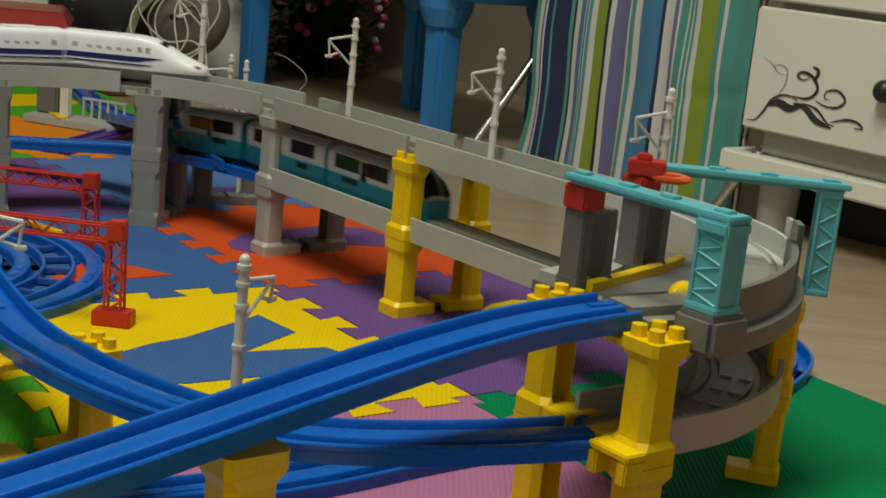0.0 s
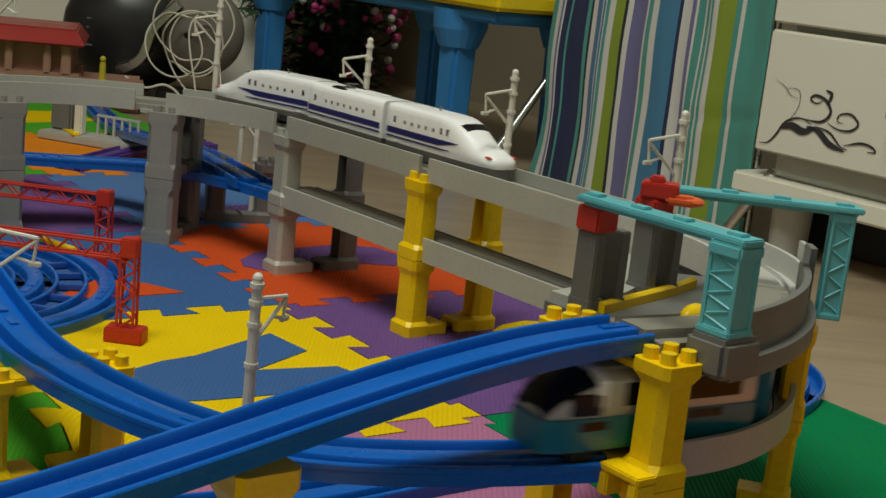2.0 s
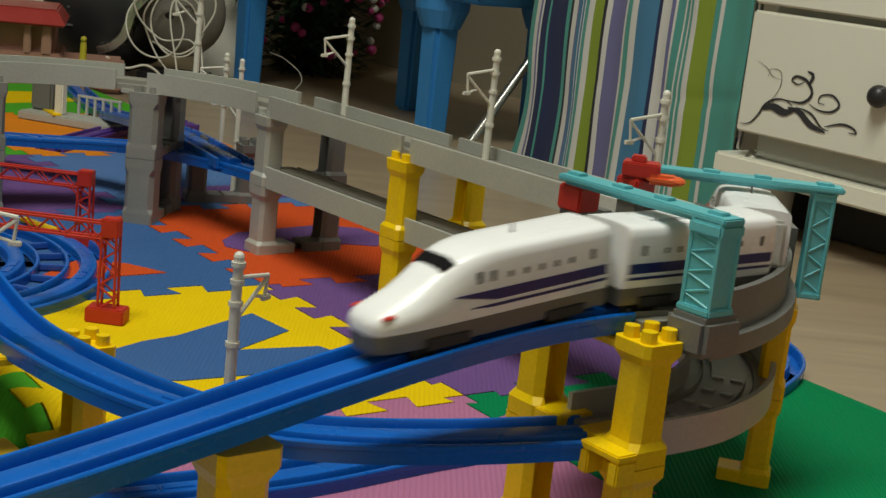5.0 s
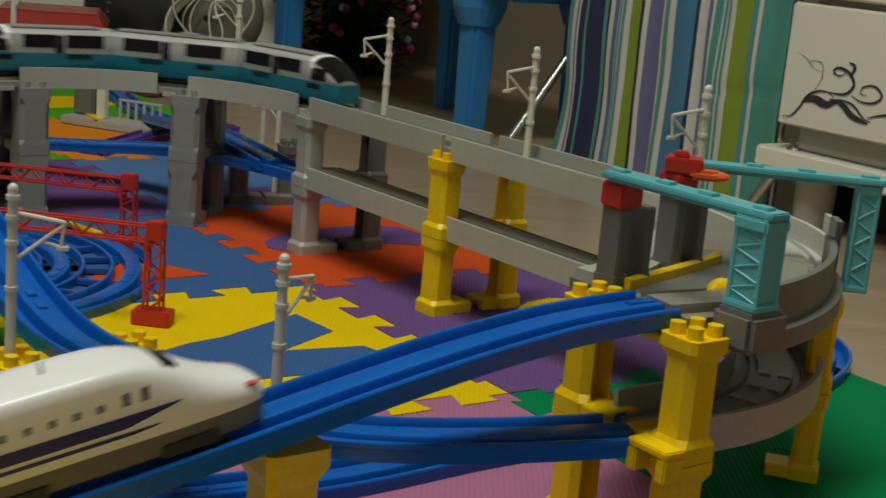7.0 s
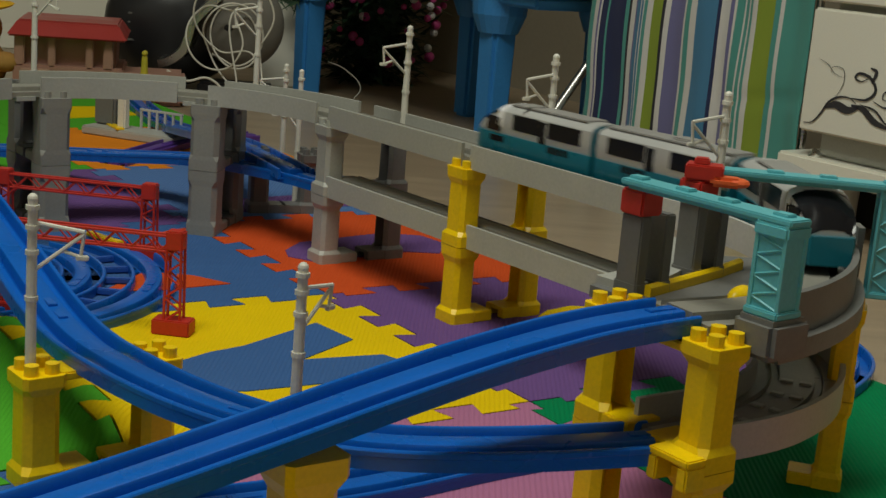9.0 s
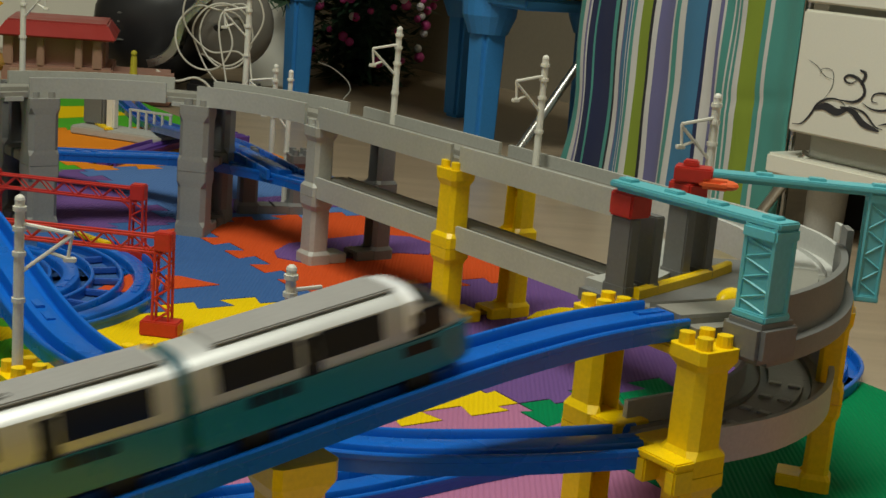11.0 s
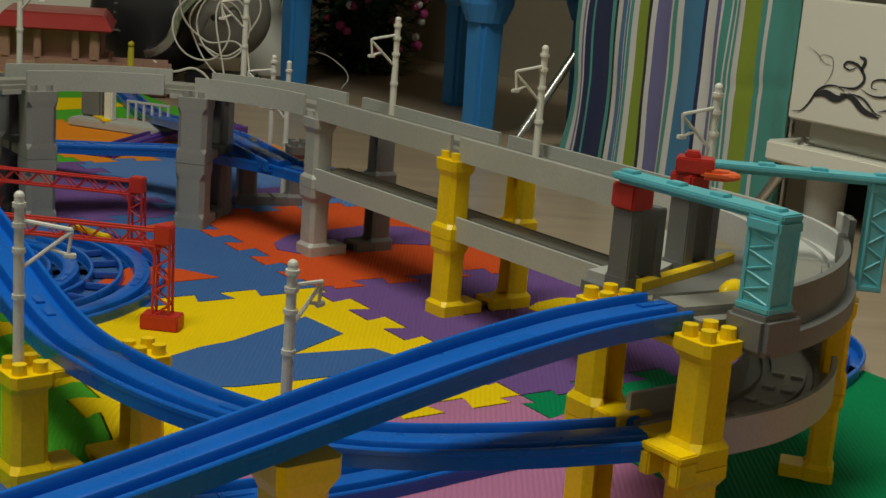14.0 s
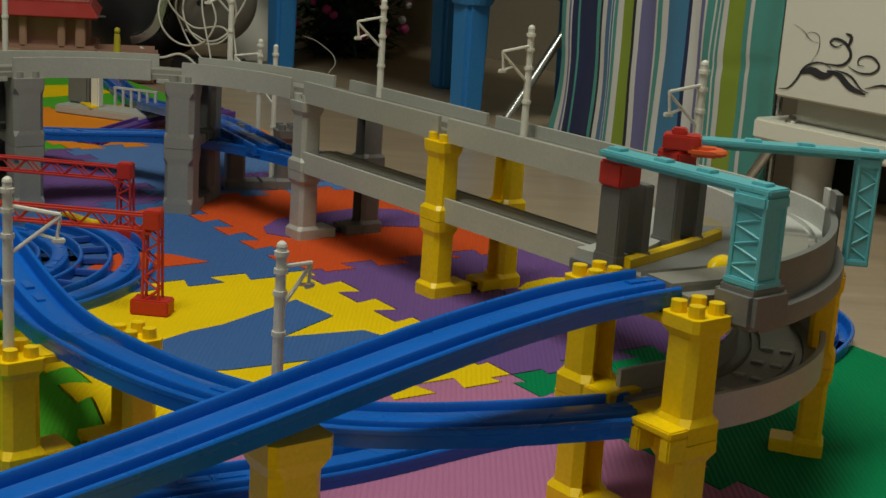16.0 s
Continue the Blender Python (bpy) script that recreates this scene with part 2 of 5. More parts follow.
def laminate():
    m, ns, ln, bsdf = node_material("pale_laminate")
    co, mp = ns.new("ShaderNodeTexCoord"), ns.new("ShaderNodeMapping")
    mp.inputs["Rotation"].default_value = (0, 0, -HEAD)
    mp.inputs["Scale"].default_value = (1.5, 14, 1)
    nz, fine = ns.new("ShaderNodeTexNoise"), ns.new("ShaderNodeTexNoise")
    nz.inputs["Scale"].default_value, nz.inputs["Detail"].default_value = 3.0, 6
    fine.inputs["Scale"].default_value = 60
    ramp = ns.new("ShaderNodeValToRGB")
    ramp.color_ramp.elements[0].position, ramp.color_ramp.elements[0].color = 0.3, (0.30, 0.225, 0.15, 1)
    ramp.color_ramp.elements[1].position, ramp.color_ramp.elements[1].color = 0.75, (0.41, 0.315, 0.215, 1)
    ln.new(co.outputs["Object"], mp.inputs["Vector"])
    ln.new(mp.outputs[0], nz.inputs["Vector"])
    ln.new(mp.outputs[0], fine.inputs["Vector"])
    ln.new(nz.outputs["Fac"], ramp.inputs[0])
    ln.new(ramp.outputs[0], bsdf.inputs["Base Color"])
    b = ns.new("ShaderNodeBump")
    b.inputs["Strength"].default_value, b.inputs["Distance"].default_value = 0.15, 0.001
    ln.new(fine.outputs["Fac"], b.inputs["Height"])
    ln.new(b.outputs[0], bsdf.inputs["Normal"])
    bsdf.inputs["Roughness"].default_value = 0.28
    return m


S0, S1, N0, N1 = -3.6, 1.6, -1.6, 1.95                # the room, along and across
FLOOR = -0.011
room_slab("floor", along(S0 - .1, N0 - .1), along(S1 + .1, N0 - .1), along(S1 + .1, N1 + .1), along(S0 - .1, N1 + .1), FLOOR - 0.1, FLOOR, laminate(), "pale tan laminate floor with soft shine", "floor")
room_slab("ceiling", along(S0 - .1, N0 - .1), along(S1 + .1, N0 - .1), along(S1 + .1, N1 + .1), along(S0 - .1, N1 + .1), 2.45, 2.55, CEILING, "plain white painted ceiling", "ceiling")
room_slab("wall_east", along(S0, N1), along(S1, N1), along(S1, N1 + .1), along(S0, N1 + .1), FLOOR, 2.45, WALL, "plain beige painted wall behind the cabinet", "wall")
# west and south walls stay out of view and serve as reflectors
room_slab("wall_west", along(S0, N0 - .1), along(S1, N0 - .1), along(S1, N0), along(S0, N0), FLOOR, 2.45, WALL_BOUNCE, "unseen wall kept pale to bounce fill light", "wall")
room_slab("wall_north", along(S0 - .1, N0), along(S0, N0), along(S0, N1), along(S0 - .1, N1), FLOOR, 2.45, WALL, "plain beige painted wall behind the toys", "wall")
room_slab("wall_south", along(S1, N0), along(S1 + .1, N0), along(S1 + .1, N1), along(S1, N1), FLOOR, 2.45, WALL_BOUNCE, "unseen wall kept pale to bounce fill light", "wall")

T_DEG = -55.0
TA = Vector((math.cos(radians(T_DEG)), math.sin(radians(T_DEG)), 0))
TB = Vector((TA.y, -TA.x, 0))
TO = Vector((-0.1155, 1.2005, 0))
TILE = 0.299


def tooth_edge(first, plain):
    """Offsets (along, across) of one tile edge, from 0 to 1: a square wave of dovetail teeth."""
    if plain:
        return [(0.0, 0.0)]
    pts, d, w = [(0.0, 0.0)], 0.033, 0.0955
    cuts = [first + w * k for k in range(int((0.96 - first) / w) + 1)]
    for k, c in enumerate(cuts):
        before = (1 if k % 2 else -1) * d if k else 0.0
        after = (-1 if k % 2 else 1) * d if k < len(cuts) - 1 else 0.0
        lean = 0.008 if 0 < k < len(cuts) - 1 else 0.004
        # each tooth is wider at its tip than at its neck
        pts += [(c + lean, before), (c + lean * 0.6, before * 0.75 + after * 0.25), (c - lean * 0.6, before * 0.25 + after * 0.75), (c - lean, after)]
    return pts


def tile_outline(i, j, have):
    """Corner to corner round tile (i, j); shared edges use the same teeth."""
    def pt(a, b):
        return TO + TA * (a * TILE) + TB * (b * TILE)

    def across(row):
        return tooth_edge(0.05, (i, row - 1) not in have or (i, row) not in have)

    def down(col):
        return tooth_edge(0.098 if col % 2 == 0 else 0.055, (col - 1, j) not in have or (col, j) not in have)
    out = [pt(i + a, j + d) for a, d in across(j)]
    out += [pt(i + 1 + d, j + a) for a, d in down(i + 1)]
    out += [pt(i + a, j + 1 + d) for a, d in [(1.0, 0.0)] + across(j + 1)[1:][::-1]]
    out += [pt(i + d, j + a) for a, d in [(1.0, 0.0)] + down(i)[1:][::-1]]
    return out


def mat_rise(x, y):
    """The mat bulges up along the seam of the yellow and the lime tile."""
    p = Vector((x, y, 0)) - TO
    a, b = p.dot(TA) / TILE, p.dot(TB) / TILE
    fall = max(0.0, min(1.0, (1.05 - a) / 0.16)) * max(0.0, min(1.0, (a + 0.1) / 0.3))
    return 0.019 * math.exp(-((b - 1.0) / 0.13) ** 2) * fall * fall * (3 - 2 * fall)


def slab(bm, outline, z0, z1, cuts=()):
    """A flat piece of that outline, cut by planes (point, normal) where it has to bend."""
    c = sum(outline, Vector()) / len(outline)
    top = [bm.verts.new((c.x + (p.x - c.x) * 0.9945, c.y + (p.y - c.y) * 0.9945, z1)) for p in outline]
    f = bm.faces.new(top)
    f.normal_update()
    if f.normal.z < 0:
        f.normal_flip()
    for co, no in cuts:
        bmesh.ops.bisect_plane(bm, geom=bm.verts[:] + bm.edges[:] + bm.faces[:], plane_co=co, plane_no=no)
    made = bmesh.ops.extrude_face_region(bm, geom=bm.faces[:])
    bmesh.ops.translate(bm, verts=[v for v in made["geom"] if isinstance(v, bmesh.types.BMVert)], vec=(0, 0, z0 - z1))
    bmesh.ops.recalc_face_normals(bm, faces=bm.faces)
    bmesh.ops.triangulate(bm, faces=[g for g in bm.faces if len(g.verts) > 4])


TILES = {
    (0, 0): "yellow", (0, -1): "purple", (1, 0): "pink", (1, -1): "green", (0, 1): "lime", (1, 1): "blue",
    (-1, 0): "blue", (-1, -1): "orange", (-2, -1): "light_blue", (-2, 0): "purple", (-1, 1): "purple", (-3, -1): "amber", (-3, 0): "lime",
    (-4, -1): "lime", (-4, 0): "lime", (-2, 1): "lime", (-3, 1): "amber", (2, 0): "blue", (2, -1): "amber", (2, 1): "yellow", (1, 2): "orange", (0, 2): "blue", (-1, 2): "yellow",
}
INSERTS = {
    # letter pieces, in the tile's own measure
    (0, 0): ("blue", [[(0.41, 0.56), (0.39, 0.46), (0.26, 0.18), (0.43, 0.16), (0.54, 0.37), (0.57, 0.15), (0.66, 0.12), (0.73, 0.28), (0.71, 0.60), (0.62, 0.86), (0.47, 0.70)]]),
    (-1, 0): ("orange", [[(0.62, 0.42), (0.70, 0.30), (0.82, 0.23), (0.83, 0.46), (0.80, 0.62)], [(0.10, 0.07), (0.19, 0.06), (0.16, 0.22)]]),
    (-1, -1): ("purple", [[(0.48, 0.88), (0.39, 0.78), (0.36, 0.61), (0.33, 0.42), (0.40, 0.30), (0.53, 0.28), (0.65, 0.38), (0.60, 0.48), (0.62, 0.62), (0.64, 0.86), (0.56, 0.91)]]),
    (-2, -1): ("purple", [[(0.62, 0.10), (0.88, 0.16), (0.90, 0.80), (0.70, 0.86)]]),
    (0, -1): ("yellow", [[(0.40, 0.53), (0.355, 0.46), (0.335, 0.36), (0.365, 0.29), (0.46, 0.24), (0.62, 0.26), (0.72, 0.33), (0.70, 0.40), (0.60, 0.46), (0.50, 0.50)]]),
    (1, -1): ("green", [[(0.03, 0.62), (0.08, 0.60), (0.12, 0.64), (0.12, 0.70), (0.08, 0.74), (0.03, 0.72)]]),
    (-4, -1): ("yellow", [[(0.3, 0.3), (0.6, 0.25), (0.7, 0.7), (0.3, 0.72)]]),
    (-4, 0): ("yellow", [[(0.35, 0.1), (0.5, 0.1), (0.55, 0.7), (0.35, 0.75)], [(0.62, 0.2), (0.74, 0.2), (0.74, 0.6), (0.62, 0.6)]]),
}
for (ti, tj), col in TILES.items():
    bm = bmesh.new()
    bent = (ti, tj) in ((0, 0), (0, 1))
    cuts = []
    if bent:
        cuts = [(TO + TB * (TILE * (1 + q)), TB) for q in (-.34, -.27, -.21, -.16, -.11, -.06, 0, .06, .11, .16, .21, .27, .34)]
        cuts += [(TO + TA * (TILE * q), TA) for q in (.1, .3, .5, .7, .8, .87, .92, .96, 1.0)]
    slab(bm, tile_outline(ti, tj, TILES), FLOOR, 0.0, cuts)
    if bent:
        for v in bm.verts:
            v.co.z += mat_rise(v.co.x, v.co.y)
    mat_tile = tagged(part("foam_mat_tile", bm, FOAM[col]), f"{col.replace('_', ' ')} interlocking foam floor tile with ribbed surface", "foam mat", "foam tiles of the play mat")
    if bent:
        smooth(mat_tile, 30)
    if (ti, tj) in INSERTS:
        icol, polys = INSERTS[(ti, tj)]
        for poly in polys:
            bm = bmesh.new()
            slab(bm, [TO + TA * ((ti + a) * TILE) + TB * ((tj + b) * TILE) for a, b in poly], -0.004, 0.0007)
            part("letter_insert", bm, FOAM[icol], mat_tile, f"{icol} foam letter piece")


# ---------------------------------------------------------------- tracks
RAIL_HALF = [(.0190, -.0105), (.0190, -.0040), (.0194, -.0034), (.0194, -.0010), (.0188, -.0002), (.0178, 0), (.0166, -.0002), (.0160, -.0012), (.0157, -.0082), (.0150, -.0090), (.0080, -.0090), (.0073, -.0082), (.0070, -.0022), (.0064, -.0010), (.0054, -.0006)]
RAIL = [(-a, b) for a, b in RAIL_HALF] + RAIL_HALF[::-1]


def track_pieces(pts, length, name, label, material, group="", rail=RAIL):
    """Cuts a line into toy track pieces, each a thing of its own with joint tabs."""
    end = pts[-1]
    pts = resample(pts, 0.008)
    if (end - pts[-1]).length > 0.0008:
        pts.append(end)
    per = max(4, round(length / 0.008))
    count = max(1, round((len(pts) - 1) / per))
    per = (len(pts) - 1) / count
    made = []
    for i in range(count):
        seg = pts[round(i * per):round((i + 1) * per) + 1]
        if len(seg) < 3:
            continue
        seg = list(seg)
        if i < count - 1 or per < 30:
            seg.append(seg[-1] + (seg[-1] - seg[-2]).normalized() * 0.0006)
        ob = thing(name, Matrix.Identity(4), label, "toy track", group)
        bm = bmesh.new()
        sweep(bm, seg, rail)
        smooth(part("rail_bed", bm, material, ob), 30)
        # joint tab and socket at each end
        for q, nxt in ((seg[0], seg[1]), (seg[-1], seg[-2])):
            d = (nxt - q).normalized()
            side = d.cross(Vector((0, 0, 1))).normalized()
            bm = bmesh.new()
            ang = math.degrees(math.atan2(d.y, d.x))
            c = q + d * 0.011
            box(bm, c.x, c.y, c.z - 0.0010, 0.018, 0.0056, 0.0022, 0.0004, ang)
            part("joint_rib", bm, material, ob)
        made.append(ob)
    return made


track_pieces(FRONT_LOW, 0.215, "curved_track", "blue plastic curved toy track on yellow piers", BLUE, "blue track pieces")
track_pieces(FRONT_UP, 0.43, "slope_track", "long blue plastic sloping toy track, glossy", BLUE, "blue track pieces")
track_pieces(BACK, 0.215, "straight_track", "blue plastic toy track descending behind the viaduct", BLUE, "blue track pieces")

DECK_RAIL = [(-.024, -.009), (-.024, -.004), (-.0155, -.004), (-.0155, -.0008), (-.0150, -.0035), (-.0108, -.0035), (-.0103, -.0006), (.0103, -.0006), (.0108, -.0035), (.0150, -.0035), (.0155, -.0008), (.0155, -.004), (.024, -.004), (.024, -.009)]


def viaduct_pieces(pts, count, name, label, gap=0.009, walls=(-1, 1), bed=GREY_TRACK, wall_material=GREY, lift=0.0):
    end = pts[-1]
    pts = resample(pts, 0.006)
    if (end - pts[-1]).length > 0.0008:
        pts.append(end)
    per = (len(pts) - 1) / count
    for i in range(count):
        seg = pts[round(i * per):round((i + 1) * per) + 1]
        ob = thing(name, Matrix.Identity(4), label, "toy viaduct", "grey viaduct pieces")
        bm = bmesh.new()
        sweep(bm, seg, [(a, b + lift) for a, b in DECK_RAIL])
        smooth(part("track_bed", bm, bed, ob), 30)
        k = max(1, round(gap / 0.006))
        cut = seg[k:-k] if k else seg
        for sg in walls:
            bm = bmesh.new()
            x0, x1 = sg * 0.0240, sg * 0.0272
            sweep(bm, cut, [(x0, -.0098), (x0, .010), (x1, .010), (x1, -.0098)] if sg > 0 else [(x1, -.0098), (x1, .010), (x0, .010), (x0, -.0098)])
            smooth(part("side_wall", bm, wall_material, ob), 30)
        # cross ribs at the joint
        for q, nxt in ((seg[0], seg[2]), (seg[-1], seg[-3])):
            bm = bmesh.new()
            d = (nxt - q).normalized()
            ang = math.degrees(math.atan2(d.y, d.x))
            c = q + d * 0.0055
            box(bm, c.x, c.y, c.z - 0.0100, 0.010, 0.052, 0.004, 0, ang)
            part("joint_bar", bm, wall_material, ob)


viaduct_pieces(UPPER_STRAIGHT, 2, "viaduct_straight", "grey plastic raised toy viaduct deck with side walls", lift=0.003)
viaduct_pieces(LOWER_STRAIGHT, 2, "viaduct_straight", "grey plastic lower toy viaduct deck with one side wall", walls=(1,), lift=0.0078)
viaduct_pieces(LEFT_ARC, 3, "viaduct_curve", "grey plastic curved toy viaduct deck with side walls", gap=0.017)
viaduct_pieces(LOWER_ARC, 2, "viaduct_curve", "grey plastic lower curved toy viaduct deck", gap=0.003)


def sleepers(pts, every, parent, material, lift=0.0):
    """Moulded cross ties with a groove between the rails."""
    for p, side, up in frames_along(resample(pts, every))[1:-1]:
        ang = math.degrees(math.atan2(side.y, side.x))
        bm = bmesh.new()
        for q in (-.0055, .0055):
            c = p + side * q
            box(bm, c.x, c.y, c.z + lift, .0072, .0052, .0018, .0004, ang)
        part("sleeper", bm, material, parent)


low_curves = [o for o in scene.objects if o.get("label") == "grey plastic lower curved toy viaduct deck"]
sleepers(LOWER_ARC[:len(LOWER_ARC) // 2], .030, low_curves[0], GREY)
sleepers(LOWER_ARC[len(LOWER_ARC) // 2:], .030, low_curves[1], GREY)


# ---------------------------------------------------------------- piers
BLOCK = 0.066


def pier_block(bm, x, y, z, style):
    """One pier block: flared foot, chamfered shaft, flared collar."""
    def ring(zz, hx, hy, ch, deep):
        return [bm.verts.new((x + sx, y + sy, z + zz)) for sx, sy in
                ((hx, hy - ch), (hx - ch, hy), (-hx + ch, hy), (-hx, hy - ch), (-hx, .0066), (-hx + deep, .0060), (-hx + deep, -.0060), (-hx, -.0066), (-hx, -hy + ch), (-hx + ch, -hy), (hx - ch, -hy), (hx, -hy + ch))]
    # the side towards the track is hollow between foot and collar
    levels = {
        # a slim shaft between flared ends
        "slim": [(0, .0124, .0134, .0025, 0), (.0088, .0124, .0134, .0025, 0), (.0090, .0124, .0134, .0025, .010), (.0125, .0102, .0112, .0034, .009), (.0520, .0100, .0110, .0034, .009), (.0570, .0120, .0130, .0030, .010), (.0572, .0120, .0130, .0030, 0), (.0655, .0124, .0134, .0025, 0)],
        # a broad flush shaft whose chamfers stop in small facets
        "broad": [(0, .0124, .0134, .0010, 0), (.0100, .0124, .0134, .0010, 0), (.0102, .0124, .0134, .0010, .012), (.0150, .0122, .0132, .0040, .012), (.0500, .0122, .0132, .0040, .012), (.0562, .0124, .0134, .0010, .012), (.0564, .0124, .0134, .0010, 0), (.0655, .0124, .0134, .0010, 0)],
        # between the two
        "stout": [(0, .0126, .0136, .0030, 0), (.0088, .0126, .0136, .0030, 0), (.0090, .0126, .0136, .0030, .012), (.0130, .0108, .0114, .0042, .011), (.0540, .0106, .0112, .0042, .011), (.0588, .0126, .0136, .0026, .012), (.0590, .0126, .0136, .0026, 0), (.0655, .0126, .0136, .0026, 0)],
    }[style]
    rings = [ring(*l) for l in levels]
    bm.faces.new(rings[0][::-1])
    bm.faces.new(rings[-1])
    for a, b in zip(rings, rings[1:]):
        for k in range(12):
            bm.faces.new((a[k], a[(k + 1) % 12], b[(k + 1) % 12], b[k]))
    bmesh.ops.dissolve_degenerate(bm, dist=1e-6, edges=bm.edges)
    bmesh.ops.recalc_face_normals(bm, faces=bm.faces)


def pier_foot(bm, x, y, z, inward):
    """Foot plate under the track, notched."""
    for sy in (-0.0085, 0.0085):
        box(bm, x + inward * 0.019, y + sy, z + 0.0045, 0.022, 0.008, 0.009, 0.0008)
    box(bm, x + inward * 0.019, y, z + 0.0075, 0.022, 0.024, 0.0035, 0.0005)


def pier(at, heading, levels, material, label, sides=(-1, 1), gap=0.036, beams=(), wide=1.0, tall=1.0, far=None, studs=True, style="slim"):
    """A pair of columns either side of the track. levels: blocks high. beams: heights of cross plates. far: darker
    material that puts shade into the far column's colour.
    """
    ob = thing("track_pier", pose(at[0], at[1], 0, 0, 0, heading), label, "toy pier", "toy track piers")
    for sg in sides:
        for k in range(levels):
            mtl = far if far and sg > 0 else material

            def placed(bm):
                bmesh.ops.scale(bm, verts=bm.verts, vec=(wide, wide, tall))
                bmesh.ops.rotate(bm, verts=bm.verts, matrix=Matrix.Rotation(radians(90 * sg), 3, "Z"))
                bmesh.ops.translate(bm, verts=bm.verts, vec=(0, sg * gap, k * BLOCK * tall))
                return bm
            bm = bmesh.new()
            pier_block(bm, 0, 0, 0, style)
            body = part("block", placed(bm), mtl, ob)
            bm = bmesh.new()
            pier_foot(bm, 0, 0, 0, -1)
            part("foot_plate", placed(bm), mtl, body)
            if far and sg > 0:
                # black strip for the slot: the shade inside it is painted
                bm = bmesh.new()
                box(bm, .0008, 0, .034, .0016, .0055, .034, 0.0003)
                part("slot", placed(bm), RUBBER, body, "black strip painted as the shade inside the column's slot")
            if k == levels - 1 and studs:
                for sx, sy in ((-.006, -.007), (-.006, .007), (.006, -.007), (.006, .007)):
                    bm = bmesh.new()
                    rod(bm, (sx, sy, .065), (sx, sy, .0715), .0042, .0040, n=12)
                    part("stud", placed(bm), mtl, body)
    for zz in beams:
        bm = bmesh.new()
        box(bm, 0, 0, zz, 0.022, 2 * gap - 0.018, 0.005, 0.001)
        part("cross_plate", bm, material, ob)
    return ob


VD = math.degrees(HEAD)
GP = "grey plastic block pier, two blocks high, under the viaduct"
YP = "yellow plastic block pier with studs, two blocks high"
PAIR = 0.736                                          # middle of the column pairs
# GREY_DARK on the far grey columns puts their shade into the colour
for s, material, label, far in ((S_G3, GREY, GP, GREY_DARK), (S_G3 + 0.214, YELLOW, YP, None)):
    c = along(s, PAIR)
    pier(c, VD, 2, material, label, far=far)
# far columns of the curve are darkened for shade as well
for a in (N_DEG + 45, N_DEG + 90, N_DEG + 135):
    r = R_IN + 0.018
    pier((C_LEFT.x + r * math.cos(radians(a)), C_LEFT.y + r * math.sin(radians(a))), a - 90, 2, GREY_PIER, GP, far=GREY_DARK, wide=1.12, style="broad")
pier((0.1075, 0.714), VD - 90, 2, YELLOW, YP, gap=0.037, beams=(0.0600, 0.1260), wide=1.02, style="stout")
front_pier = [o for o in scene.objects if o.get("category") == "toy pier"][-1]
for sy in (-.0105, .0105):
    bm = bmesh.new()
    box(bm, .0185, .037 + sy, .0655, .014, .0070, .0130, .0010)
    part("bracket", bm, YELLOW, front_pier)
bm = bmesh.new()
box(bm, .0185, .037, .0740, .014, .0280, .0040, .0008)
part("bracket", bm, YELLOW, front_pier)
pier((0.208, 0.852), 75, 2, YELLOW, YP, sides=(-1,), gap=0.032, tall=0.89, wide=0.78)
pier((-0.203, 0.765), 130, 1, YELLOW, "yellow plastic block pier, one block high", gap=0.036, beams=(0.0635,), wide=1.0, style="stout")
pier((-0.062, 0.580), VD - 90, 1, YELLOW, "yellow plastic block pier under the sloping track", sides=(1,), gap=0.0, wide=1.2, tall=1.46, studs=False, style="stout")


# ---------------------------------------------------------------- trains
def lofted(bm, stations, close=True):
    """Rings of (x, half width, list of (y, z)) joined into a skin."""
    rings = [[bm.verts.new((x, y, z)) for y, z in ring] for x, ring in stations]
    n = len(rings[0])
    for a, b in zip(rings, rings[1:]):
        for k in range(n):
            bm.faces.new((a[k], a[(k + 1) % n], b[(k + 1) % n], b[k]))
    bm.faces.new(rings[0][::-1])
    bm.faces.new(rings[-1])
    bmesh.ops.recalc_face_normals(bm, faces=bm.faces)


def car_ring(w, z0, z1, roof):
    """Half of a car's section, mirrored: skirt edge, side, shoulder, roof."""
    half = [(w * 0.94, z0), (w, z0 + (z1 - z0) * 0.25), (w, z0 + (z1 - z0) * 0.55), (w * 0.97, z0 + (z1 - z0) * 0.78), (w * 0.84, z1 - roof * 0.30), (w * 0.5, z1 - roof * 0.05), (w * 0.18, z1)]
    return half + [(-y, z) for y, z in half[::-1]]


